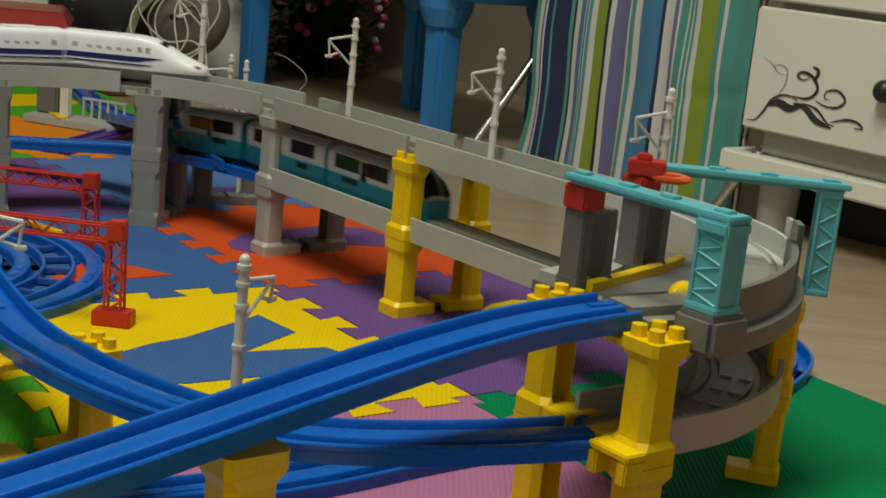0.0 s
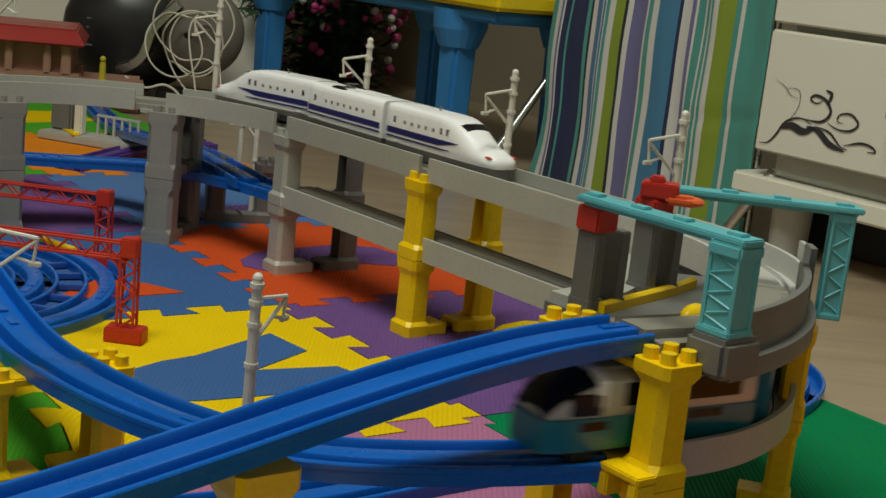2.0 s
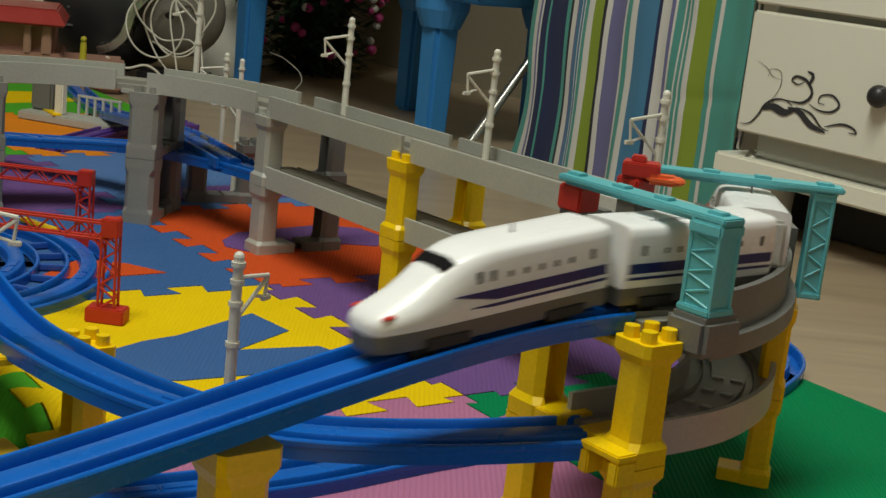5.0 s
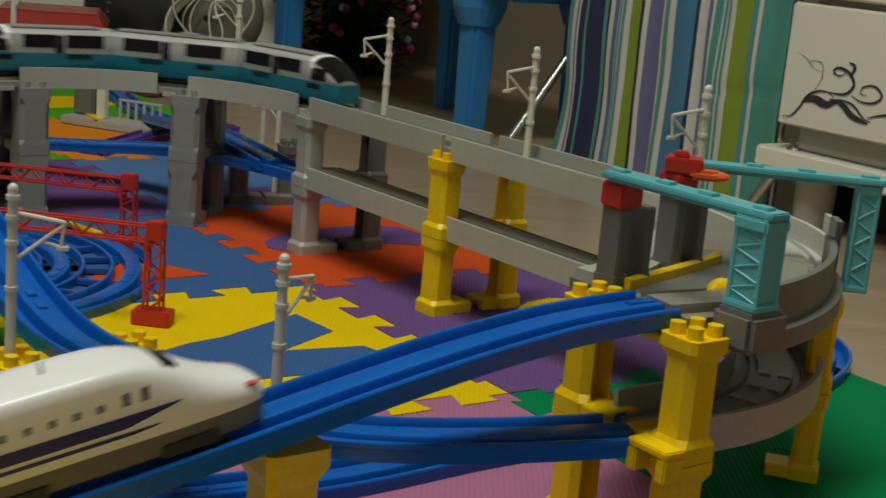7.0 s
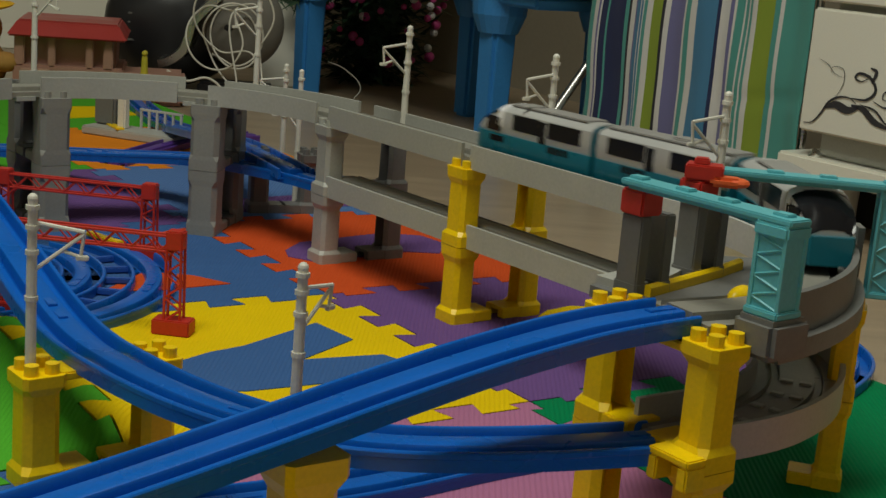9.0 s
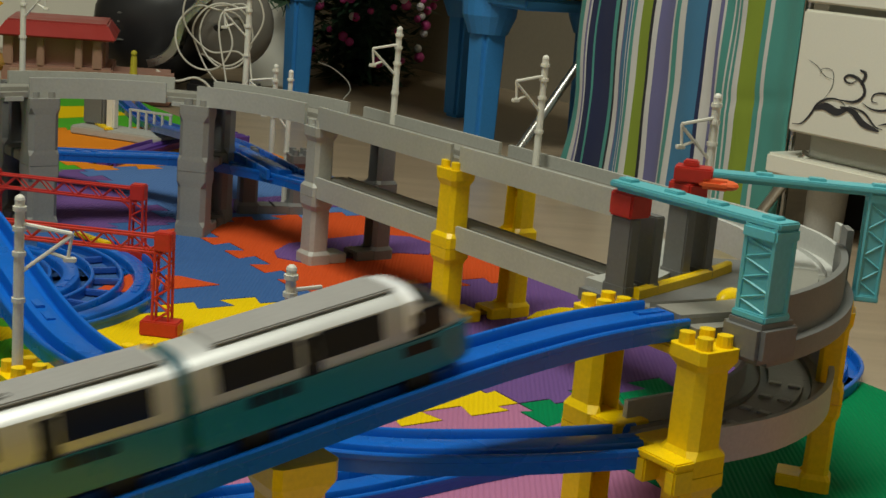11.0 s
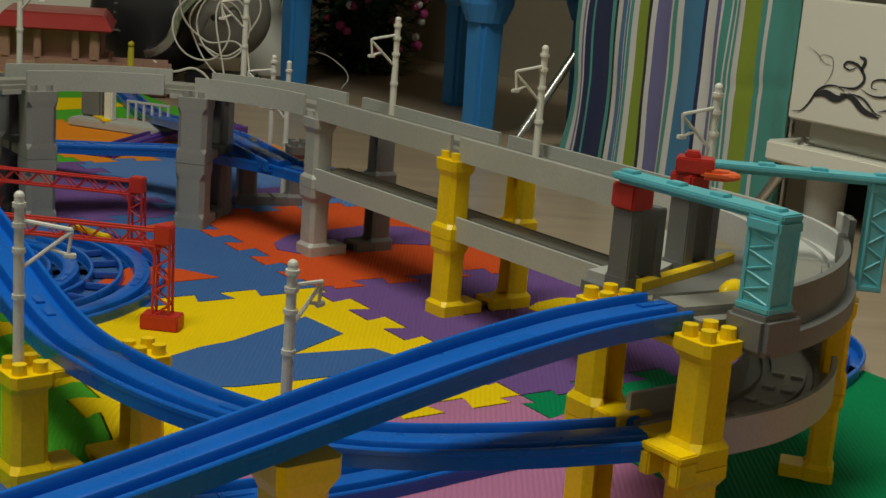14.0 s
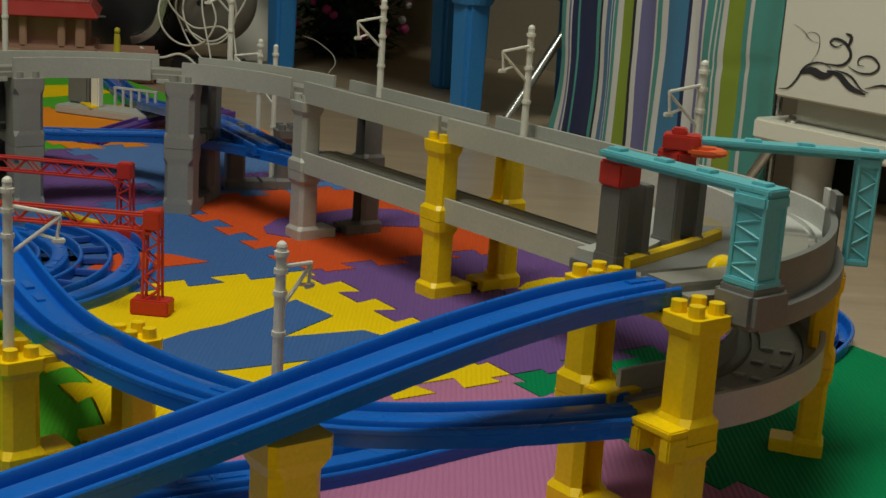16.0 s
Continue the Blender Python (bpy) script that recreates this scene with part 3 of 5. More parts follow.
def skin_strip(bm, rings, cols, lift):
    """A thin skin over some columns of a row of rings, raised by lift."""
    vs = [[Vector((x, ring[k][0], ring[k][1])) for k in cols] for x, ring in rings]
    c = sum((v for r in vs for v in r), Vector()) / (len(vs) * len(vs[0]))
    inner = [[bm.verts.new(v) for v in r] for r in vs]
    outer = [[bm.verts.new(v + Vector((lift * 0.3, (lift if v.y > 0.001 else -lift if v.y < -0.001 else 0) * 0.7, lift))) for v in r] for r in vs]
    for i in range(len(vs) - 1):
        for k in range(len(cols) - 1):
            bm.faces.new((outer[i][k], outer[i][k + 1], outer[i + 1][k + 1], outer[i + 1][k]))
    n = len(cols) - 1
    for i in range(len(vs) - 1):
        bm.faces.new((inner[i][0], outer[i][0], outer[i + 1][0], inner[i + 1][0]))
        bm.faces.new((inner[i][n], inner[i + 1][n], outer[i + 1][n], outer[i][n]))
    for k in range(n):
        bm.faces.new((inner[0][k], inner[0][k + 1], outer[0][k + 1], outer[0][k]))
        bm.faces.new((inner[-1][k], outer[-1][k], outer[-1][k + 1], inner[-1][k + 1]))
    bmesh.ops.recalc_face_normals(bm, faces=bm.faces)


def wheels(ob, length):
    for x in (-length * 0.30, length * 0.30):
        for sg in (-1, 1):
            bm = bmesh.new()
            rod(bm, (x, sg * 0.0095, 0.0017), (x, sg * 0.0135, 0.0017), 0.0075, n=16)
            part("wheel", bm, RUBBER, ob)


def nose_ring(w, z0, z1, pinch):
    """Section of the bullet train: full and square-shouldered, or with a narrow hood over wide cheeks (pinch 1)."""
    def mixed(a, b):
        return a + (b - a) * pinch
    h = z1 - z0
    half = [(w * .95, z0), (w, z0 + h * .22), (w, z0 + h * mixed(.52, .42)), (w * mixed(.985, .90), z0 + h * mixed(.80, .66)), (w * mixed(.95, .70), z0 + h * mixed(.915, .82)), (w * mixed(.86, .48), z0 + h * mixed(.972, .93)), (w * mixed(.56, .28), z0 + h * mixed(.994, .985)), (w * .12, z1)]
    return half + [(-y, z) for y, z in half[::-1]]


def bullet_car(length, nose, label):
    """A white bullet-train car on x, with a long nose at its front, or flat at both ends."""
    ob = thing("bullet_train_car", Matrix.Identity(4), label, "toy train car", "cars of the white bullet train")
    w, h, z0 = 0.0178, 0.0455, 0.0125
    b = length / 2
    shape = [(-b, .97, 1.0, 0), (-b + .0015, 1, 1.0, 0), (-b + .010, 1, 1.0, 0)]
    if nose:
        # distance from the tip, width, height, pinch
        shape += [(b - d, ww, zz, p) for d, ww, zz, p in ((.078, 1, 1.0, 0), (.066, 1, .995, .05), (.058, 1, .975, .15), (.051, .995, .945, .3), (.044, .99, .895, .5), (.037, .98, .815, .7), (.030, .965, .725, .85), (.023, .945, .650, 1), (.016, .91, .590, 1), (.010, .85, .540, .9), (.005, .75, .490, .7), (.0018, .60, .440, .5), (0, .34, .385, .3))]
    else:
        shape += [(b - .010, 1, 1.0, 0), (b - .0015, 1, 1.0, 0), (b, .97, 1.0, 0)]
    rings = [(x, nose_ring(w * ww, z0, h * zz, p)) for x, ww, zz, p in shape]
    bm = bmesh.new()
    lofted(bm, rings)
    smooth(part("body", bm, TRAIN_WHITE, ob), 48)
    bm = bmesh.new()
    lofted(bm, [(x * .994, [(w * ww * q, z) for q, z in ((.965, z0 + .0004), (.955, .0062), (.90, .0036), (-.90, .0036), (-.955, .0062), (-.965, z0 + .0004))]) for x, ww, zz, p in shape])
    skirt = smooth(part("skirt", bm, TRAIN_GREY, ob, "grey underframe skirt"), 50)
    for x in ((-length * .30, length * .22) if nose else (-length * .28, length * .28)):
        for sg in (-1, 1):
            bm = bmesh.new()
            box(bm, x, sg * w * .955, .0052, .026, .0016, .0058, .0006)
            part("bogie_cover", bm, RUBBER, skirt, "black bogie")
    x0 = -b + .002
    for sg in (-1, 1):
        for z, dz, x1 in ((.0232, .0052, b - .042 if nose else b - .002), (.0180, .0014, b - .052 if nose else b - .002)):
            bm = bmesh.new()
            point = (.024 if dz > .003 else .012) if nose else .002
            lofted(bm, [(x, [(sg * (w + .0003), za), (sg * (w - .0006), za), (sg * (w - .0006), zb), (sg * (w + .0003), zb)]) for x, za, zb in ((x0, z - dz / 2, z + dz / 2), (x1 - point, z - dz / 2, z + dz / 2), (x1, z + dz / 2 - (.0004 if nose else dz), z + dz / 2))])
            part("stripe", bm, TRAIN_NAVY, ob, "navy side stripe")
        xs = [-b + .026 + .0097 * k for k in range(5)] if nose else [-b + .0295 + .0097 * k for k in range(7)]
        for x in xs:
            bm = bmesh.new()
            box(bm, x, sg * (w - .0004), .0318, .0034, .0010, .0040, .0007)
            part("window", bm, TRAIN_BLACK, ob)
        for x in ([-b + .0118, -b + .0755, -b + .0835] if nose else [-b + .0118, b - .0118]):
            bm = bmesh.new()
            box(bm, x, sg * (w - .0004), .0325, .0036, .0010, .0062, .0007)
            part("door_window", bm, TRAIN_BLACK, ob)
        bm = bmesh.new()
        box(bm, -b + .016, sg * (w - .0002), .0145, .010, .0008, .0010, .0003)
        part("step", bm, TRAIN_WHITE, ob)
    if nose:
        n = len(rings) - 13
        bm = bmesh.new()
        skin_strip(bm, [(x - .002, ring) for x, ring in (rings[n + k] for k in (4, 5))], (5, 6, 7, 8, 9, 10), 0.0013)
        smooth(part("windscreen", bm, TRAIN_BLACK, ob, "black cab windscreen"))
        for sg in (-1, 1):
            bm = bmesh.new()
            ball(bm, b - .0085, sg * w * .70, .0208, .0042, .0020, .0011, 10, 6)
            part("tail_lamp", bm, LAMP_RED, ob, "small red tail lamp")
        bm = bmesh.new()
        rod(bm, (-b + .050, 0, h - .001), (-b + .050, 0, h + .0045), .0009, .0005, n=8)
        part("aerial", bm, TRAIN_GREY, ob)
    else:
        for sg in (-1, 1):
            bm = bmesh.new()
            lofted(bm, [(-b + .040 + dx, [(sg * (w * .62 + dy), h - .0035 + dz) for dy, dz in ((-.0030 * q, 0), (.0042 * q, -.0035), (.0034 * q, .0034 * q), (-.0010 * q, .0052 * q))]) for dx, q in ((-.017, .15), (-.011, .75), (-.004, 1), (.004, 1), (.011, .75), (.017, .15))])
            smooth(part("pantograph_shield", bm, TRAIN_BLACK, ob, "dark streamlined pantograph shield"), 60)
        bm = bmesh.new()
        box(bm, -b + .040, 0, h + .0006, .010, .008, .0016, .0005)
        rod(bm, (-b + .043, -.007, h + .0040), (-b + .043, .007, h + .0040), .0007, n=6)
        for y in (-.003, .003):
            rod(bm, (-b + .037, y, h + .001), (-b + .043, y * .4, h + .004), .0005, n=6)
        part("pantograph", bm, TRAIN_GREY, ob)
        bm = bmesh.new()
        box(bm, .018, 0, h + .0002, .034, .017, .0014, .0006)
        part("roof_fairing", bm, TRAIN_WHITE, ob)
    for x in ((-b - .0030,) if nose else ()):
        bm = bmesh.new()
        box(bm, x, 0, .0270, .0050, .0290, .0270, .002)
        part("gangway", bm, GREY_LIGHT, ob, "pale grey gangway bellows")
    bm = bmesh.new()
    box(bm, -b - .004, 0, .010, .014, .006, .003, .001)
    part("coupler", bm, GREY_LIGHT, ob)
    wheels(ob, length)
    return ob


def express_car(length, nose, label):
    """A silver and teal express car, panoramic front if nose."""
    ob = thing("express_train_car", Matrix.Identity(4), label, "toy train car", "cars of the teal express train")
    w, zs, h = 0.0180, 0.0235, 0.0470
    b = length / 2
    if nose:
        low = [(-b, w), (b - .020, w), (b - .010, w * .95), (b - .004, w * .86), (b, w * .72)]
        up = [(-b, w, h, 0), (b - .044, w, h, 0), (b - .036, w, h - .0003, 0), (b - .030, w * .99, h - .0015, 0), (b - .020, w * .96, h - .0055, 0), (b - .010, w * .90, h - .0120, 0), (b - .003, w * .80, h - .0200, 0)]
    else:
        low = [(-b, w), (b, w)]
        up = [(-b, w, h, 0), (b, w, h, 0)]
    bm = bmesh.new()
    lofted(bm, [(x, [(y, .0235) for y in (ww,)] + [(ww, .0095), (ww * .93, .0060), (-ww * .93, .0060), (-ww, .0095), (-ww, .0235)]) for x, ww in low])
    smooth(part("lower_body", bm, TRAIN_TEAL, ob, "teal lower body"), 40)
    rings = [(x, car_ring(ww * .995, zs - .0002, z1, .010)) for x, ww, z1, _ in up]
    bm = bmesh.new()
    lofted(bm, rings)
    smooth(part("upper_body", bm, TRAIN_SILVER, ob, "silver upper body"), 40)
    bm = bmesh.new()
    box(bm, -.012 if nose else 0, 0, h + .0002, length - (.050 if nose else .004), w * 1.25, .0016, .0006)
    part("roof", bm, TRAIN_ROOF, ob, "grey roof panel")
    bm = bmesh.new()
    for sg in ((-1,) if nose else (-1, 1)):
        bm2 = bmesh.new()
        lofted(bm2, [(sg * (b + .0009) - .0006, [(y * .97, z) for y, z in car_ring(w, .0075, h - .001, .010)]), (sg * (b + .0009) + .0006, [(y * .97, z) for y, z in car_ring(w, .0075, h - .001, .010)])])
        part("end_wall", bm2, TRAIN_TEAL, ob, "teal end wall")
    bm.free()
    wins = ((-b + .030, .036), (b - .064, .030)) if nose else ((-b + .030, .036), (b - .034, .036))
    for sg in (-1, 1):
        for x, ww in wins:
            bm = bmesh.new()
            box(bm, x, sg * (w - .0005), .0347, ww + .003, .0012, .0128, .0006)
            part("window", bm, TRAIN_BLACK, ob)
        for x in ((-b + .055,) if nose else (-b + .054,)):
            bm = bmesh.new()
            box(bm, x, sg * (w - .0003), .0318, .0085, .0012, .0170, .0006)
            part("door_window", bm, TRAIN_BLACK, ob)
        for k in range(4):
            bm = bmesh.new()
            box(bm, (-b + .026 if nose else -b + .030) + k * .0062, sg * (w + .0000), .0205, .0052, .0010, .0050, .0004)
            part("lower_window", bm, TRAIN_BLACK, ob)
        bm = bmesh.new()
        box(bm, b - .030 if nose else .030, sg * (w - .0002), .0195, .018, .0010, .0055, .0004)
        part("lower_window", bm, TRAIN_BLACK, ob)
    if nose:
        bm = bmesh.new()
        skin_strip(bm, [rings[k] for k in (3, 4, 5, 6)], (3, 4, 5, 6, 7, 8, 9, 10), 0.0007)
        smooth(part("windscreen", bm, TRAIN_BLACK, ob, "black panoramic windscreen"))
        bm = bmesh.new()
        skin_strip(bm, [rings[k] for k in (2, 3)], tuple(range(1, 13)), 0.0013)
        smooth(part("front_arch", bm, TRAIN_WHITE, ob, "white arch round the front"))
        for sg in (-1, 1):
            bm = bmesh.new()
            box(bm, b - .024, sg * (w * .968), .0310, .019, .0012, .0115, .0008, sg * -6)
            part("cab_window", bm, TRAIN_BLACK, ob)
            bm = bmesh.new()
            box(bm, b - .0012, sg * .0085, .0165, .002, .005, .002, .0005)
            part("head_lamp", bm, WHITE, ob)
    else:
        bm = bmesh.new()
        box(bm, .01, 0, h + .0016, .020, .014, .003, .001)
        part("air_conditioner", bm, TRAIN_ROOF, ob)
    bm = bmesh.new()
    box(bm, 0, 0, .0045, length * .8, .022, .005, .001)
    part("underframe", bm, RUBBER, ob, "black underframe")
    bm = bmesh.new()
    box(bm, -b - .004, 0, .011, .014, .006, .003, .001)
    part("coupler", bm, GREY_LIGHT, ob)
    wheels(ob, length)
    return ob


ROUTE = resample(BACK[:-1] + LOWER_STRAIGHT[:-1] + LOWER_ARC[:-1] + FRONT_LOW[:-1] + LEFT_ARC[:-1] + UPPER_STRAIGHT[:-1] + UPPER_ARC[:-1] + FRONT_UP, 0.004)


def route_point(s):
    f = min(max(s / 0.004, 0.0), len(ROUTE) - 1.001)
    i = int(f)
    return ROUTE[i].lerp(ROUTE[i + 1], f - i)


def car_pose(s, base, reverse):
    """A car whose bogies stand at s - base and s + base."""
    a, b = route_point(s - base), route_point(s + base)
    d = (b - a).normalized()
    if reverse:
        d = -d
    side = Vector((0, 0, 1)).cross(d).normalized()
    up = d.cross(side)
    m = Matrix((d, side, up)).transposed().to_4x4()
    m.translation = (a + b) / 2 - up * 0.0002
    return m


BULLET_L, EXPRESS_L, COUPLE = 0.140, 0.139, 0.007
bullet = [bullet_car(BULLET_L, True, "white bullet train front car with navy stripes and long nose"),
          bullet_car(BULLET_L * 0.83, False, "white bullet train middle car with navy stripes and pantograph"),
          bullet_car(BULLET_L, True, "white bullet train rear car with navy stripes and long nose")]
express = [express_car(EXPRESS_L, True, "silver and teal express train front car with panoramic windscreen"),
           express_car(EXPRESS_L * 0.91, False, "silver and teal express train middle car"),
           express_car(EXPRESS_L, True, "silver and teal express train rear car with panoramic windscreen")]


# ---------------------------------------------------------------- curved station on the upper level
def ring_slab(bm, c, r0, r1, a0, a1, z0, z1, step=4):
    k = max(2, int(abs(a1 - a0) / step))
    rows = []
    for i in range(k + 1):
        a = radians(a0 + (a1 - a0) * i / k)
        d = Vector((math.cos(a), math.sin(a), 0))
        rows.append([bm.verts.new((c.x + d.x * r, c.y + d.y * r, z)) for r, z in ((r0, z0), (r1, z0), (r1, z1), (r0, z1))])
    for a, b in zip(rows, rows[1:]):
        for q in range(4):
            bm.faces.new((a[q], a[(q + 1) % 4], b[(q + 1) % 4], b[q]))
    bm.faces.new(rows[0][::-1])
    bm.faces.new(rows[-1])
    bmesh.ops.recalc_face_normals(bm, faces=bm.faces)


viaduct_pieces(UPPER_ARC[:len(UPPER_ARC) // 2 + 1], 1, "viaduct_curve", "pale grey plastic curved toy viaduct deck", gap=0.006, bed=GREY_LIGHT, wall_material=GREY_LIGHT)

station = thing("curved_station", Matrix.Identity(4), "grey plastic curved toy station with yellow platform edge and turquoise gantries", "toy station")
A_MID, A_END = N_DEG - 46, N_DEG - 90
bm = bmesh.new()
sweep(bm, resample(UPPER_ARC[len(UPPER_ARC) // 2:], 0.006), DECK_RAIL)
smooth(part("track_bed", bm, GREY_TRACK, station), 30)
bm = bmesh.new()
ring_slab(bm, C_RIGHT, R_OUT - .088, R_OUT + .040, A_MID + 12, A_END + 3, Z2 - .0160, Z2 - .0092)
smooth(part("base_slab", bm, GREY_DARK, station), 30)
bm = bmesh.new()
ring_slab(bm, C_RIGHT, R_OUT - .090, R_OUT - .0640, A_MID + 22, A_END + 6, Z2 - .0094, Z2 - .0045)
smooth(part("platform", bm, GREY, station), 30)
bm = bmesh.new()
sweep(bm, curve_through([(0.103, 0.764, Z2 - .0093), (0.128, 0.7955, Z2 - .0093), (0.151, 0.8255, Z2 - .0093), (0.170, 0.854, Z2 - .0093)], 0.005), [(-.0026, 0), (.0026, 0), (.0026, .0052), (.0012, .0066), (-.0012, .0066), (-.0026, .0052)])
smooth(part("platform_edge", bm, YELLOW, station, "yellow platform edge"), 30)
bm = bmesh.new()
ball(bm, 0, 0, 0, .0140, .0060, .0068, 18, 10)
lever = smooth(part("stop_lever", bm, YELLOW, station, "yellow stop lever"), 60)
lever.matrix_local = pose(0.1535, 0.757, Z2 - .0035, 0, 0, 58)
bm = bmesh.new()
ring_slab(bm, C_RIGHT, R_OUT + .030, R_OUT + .034, A_MID + 4, A_END + 8, Z2 - .0095, Z2 + .0135)
smooth(part("outer_wall", bm, GREY_DARK, station, "dark grey outer wall"), 30)
bm = bmesh.new()
ring_slab(bm, C_RIGHT, R_OUT + .036, R_OUT + .040, A_MID + 8, A_MID + 4, Z2 - .0095, Z2 + .022)
part("fence_panel", bm, GREY_DARK, station)
bm = bmesh.new()
ring_slab(bm, C_RIGHT, R_OUT + .0355, R_OUT + .0400, A_MID + 10, A_END + 5, Z2 - .0200, Z2 - .0090)
smooth(part("fascia", bm, GREY_DARK, station, "dark grey curved fascia"), 30)
bm = bmesh.new()
ring_slab(bm, C_RIGHT, R_OUT + .037, R_OUT + .040, A_MID + 9.5, A_MID + 12, Z2 - .0095, Z2 + .020)
part("fence_panel", bm, GREY_LIGHT, station)


def lattice(bm, x0, x1, z0, z1, y, n, r):
    """Zigzag bracing in the x-z plane at depth y."""
    for k in range(n):
        za, zb = z0 + (z1 - z0) * k / n, z0 + (z1 - z0) * (k + 1) / n
        a, b = ((x0, y, za), (x1, y, zb)) if k % 2 == 0 else ((x1, y, za), (x0, y, zb))
        rod(bm, a, b, r, n=5)


def station_gantry(foot, end, z0, z1, wide=1.0):
    """A turquoise post with lattice faces and a beam from its top towards end."""
    foot, end = Vector((*foot, 0)), Vector((*end, 0))
    d = end - foot
    ang = math.degrees(math.atan2(d.y, d.x))
    g = part("gantry", bmesh.new(), CYAN, station, "turquoise gantry over the track")
    g.matrix_local = pose(foot.x, foot.y, 0, 0, 0, ang)
    bm = bmesh.new()
    box(bm, 0, 0, (z0 + z1) / 2, .0176 * wide, .0150 * wide, z1 - z0, .0008)
    box(bm, 0, 0, z0 + .002, .0215 * wide, .0205 * wide, .004, .0008)
    box(bm, 0, 0, z1 - .004, .0215 * wide, .0195 * wide, .007, .0012)
    part("post", bm, CYAN, g)
    for sg in (-1, 1):
        for x in (-.0088 * wide, .0088 * wide):
            bm = bmesh.new()
            rod(bm, (x, sg * .0078 * wide, z0), (x, sg * .0078 * wide, z1), .0013, n=6)
            part("corner_rib", bm, CYAN, g)
    for sg in (-1, 1):
        bm = bmesh.new()
        lattice(bm, -.0088 * wide, .0088 * wide, z0 + .004, z1 - .007, sg * .0076 * wide, 7, .0008)
        part("lattice", bm, CYAN, g)
    bm = bmesh.new()
    box(bm, d.length / 2 - .002, 0, z1 + .0012, d.length + .018, .0165, .0035, .0008)
    box(bm, d.length / 2 - .002, 0, z1 - .0012, d.length + .012, .0100, .0030, .0006)
    for x in (.0, d.length * .36, d.length * .66, d.length):
        box(bm, x, 0, z1 + .0035, .010, .007, .0022, .0005)
    part("beam", bm, CYAN, g)
    return g


bm = bmesh.new()
box(bm, 0.158, 0.693, 0.1355, 0.027, 0.031, 0.0210, 0.0030, -50)
part("gantry_base", bm, GREY_DARK, station)
station_gantry((0.157, 0.692), (0.093, 0.768), 0.146, 0.194)
station_gantry((0.251, 0.838), (0.147, 0.846), Z2 - .016, 0.192, 0.66)


def station_tower(x, y, ang):
    t = part("tower", bmesh.new(), GREY_DARK, station, "dark grey tower with a red top")
    t.matrix_local = pose(x, y, 0, 0, 0, ang)
    for dx in (-.0098, .0098):
        bm = bmesh.new()
        box(bm, dx, 0, (Z2 - .009 + .177) / 2, .0080, .0160, .177 - Z2 + .009, .0008)
        box(bm, dx, 0, Z2 - .0055, .0092, .0175, .007, .0008)
        part("upright", bm, GREY_DARK, t)
    bm = bmesh.new()
    box(bm, -.0075, 0, .184, .0170, .0175, .0140, .0012)
    part("red_cap", bm, RED, t, "red cap")
    return t


station_tower(0.1015, 0.776, 40)
station_tower(0.1400, 0.826, 40)
crane = thing("toy_crane", pose(0.142, 0.818, 0.1915, 0, 0, -12), "red plastic toy crane on the station tower", "toy crane")
bm = bmesh.new()
box(bm, -.006, 0, .0045, .022, .016, .009, .001)
box(bm, -.008, 0, .0105, .009, .009, .004, .001)
part("cab", bm, RED, crane)
bm = bmesh.new()
box(bm, .007, -.004, .0005, .018, .012, .006, .002)
ball(bm, .014, -.004, .0005, .007, .006, .003, 10, 6)
part("jib", bm, ORANGE, crane, "orange jib")


# ---------------------------------------------------------------- catenary posts
def catenary_post(x, y, z, height, arm, label="ivory plastic toy catenary post with bracket arm", lean=(0, 0)):
    ob = thing("catenary_post", pose(x, y, z, lean[0], lean[1], arm), label, "toy post", "ivory catenary posts")
    bm = bmesh.new()
    rod(bm, (0, 0, 0), (0, 0, height * .66), .0031, .0029, n=12)
    for zz in (.40, .66, .80, .91):
        rod(bm, (0, 0, height * zz), (0, 0, height * zz + .0025), .0038, n=12)
    rod(bm, (0, 0, height * .66), (0, 0, height * .97), .0027, n=12)
    ball(bm, 0, 0, height * .97, .0029, None, .003, 10, 6)
    part("mast", bm, WHITE, ob)
    bm = bmesh.new()
    tip = .028
    rod(bm, (0, 0, height * .84), (tip, 0, height * .80), .0012, n=7)
    rod(bm, (0, 0, height * .56), (tip, 0, height * .79), .0012, n=7)
    rod(bm, (tip, 0, height * .80), (tip - .002, 0, height * .66), .0010, n=7)
    rod(bm, (tip - .002, 0, height * .66), (tip - .012, 0, height * .69), .0010, n=7)
    box(bm, tip - .001, 0, height * .655, .007, .003, .003, .0006)
    part("bracket_arm", bm, WHITE, ob)
    return ob


ARM_IN = math.degrees(math.atan2(-N.y, -N.x))
catenary_post(-0.066, 1.304, 0.128, 0.104, ARM_IN)
catenary_post(0.060, 1.126, 0.128, 0.104, ARM_IN)
catenary_post(0.166, 0.941, 0.128, 0.104, ARM_IN - 6)
catenary_post(-0.0815, 0.703, 0.0655, 0.084, 62)
catenary_post(-0.234, 0.741, 0.066, 0.100, 6)
catenary_post(-0.455, 1.440, 0.128, 0.125, -20)
catenary_post(-0.233, 1.483, 0.128, 0.116, 215)
catenary_post(-0.212, 1.56, 0.062, 0.099, 186)
catenary_post(-0.195, 1.56, 0.0, 0.158, 186)


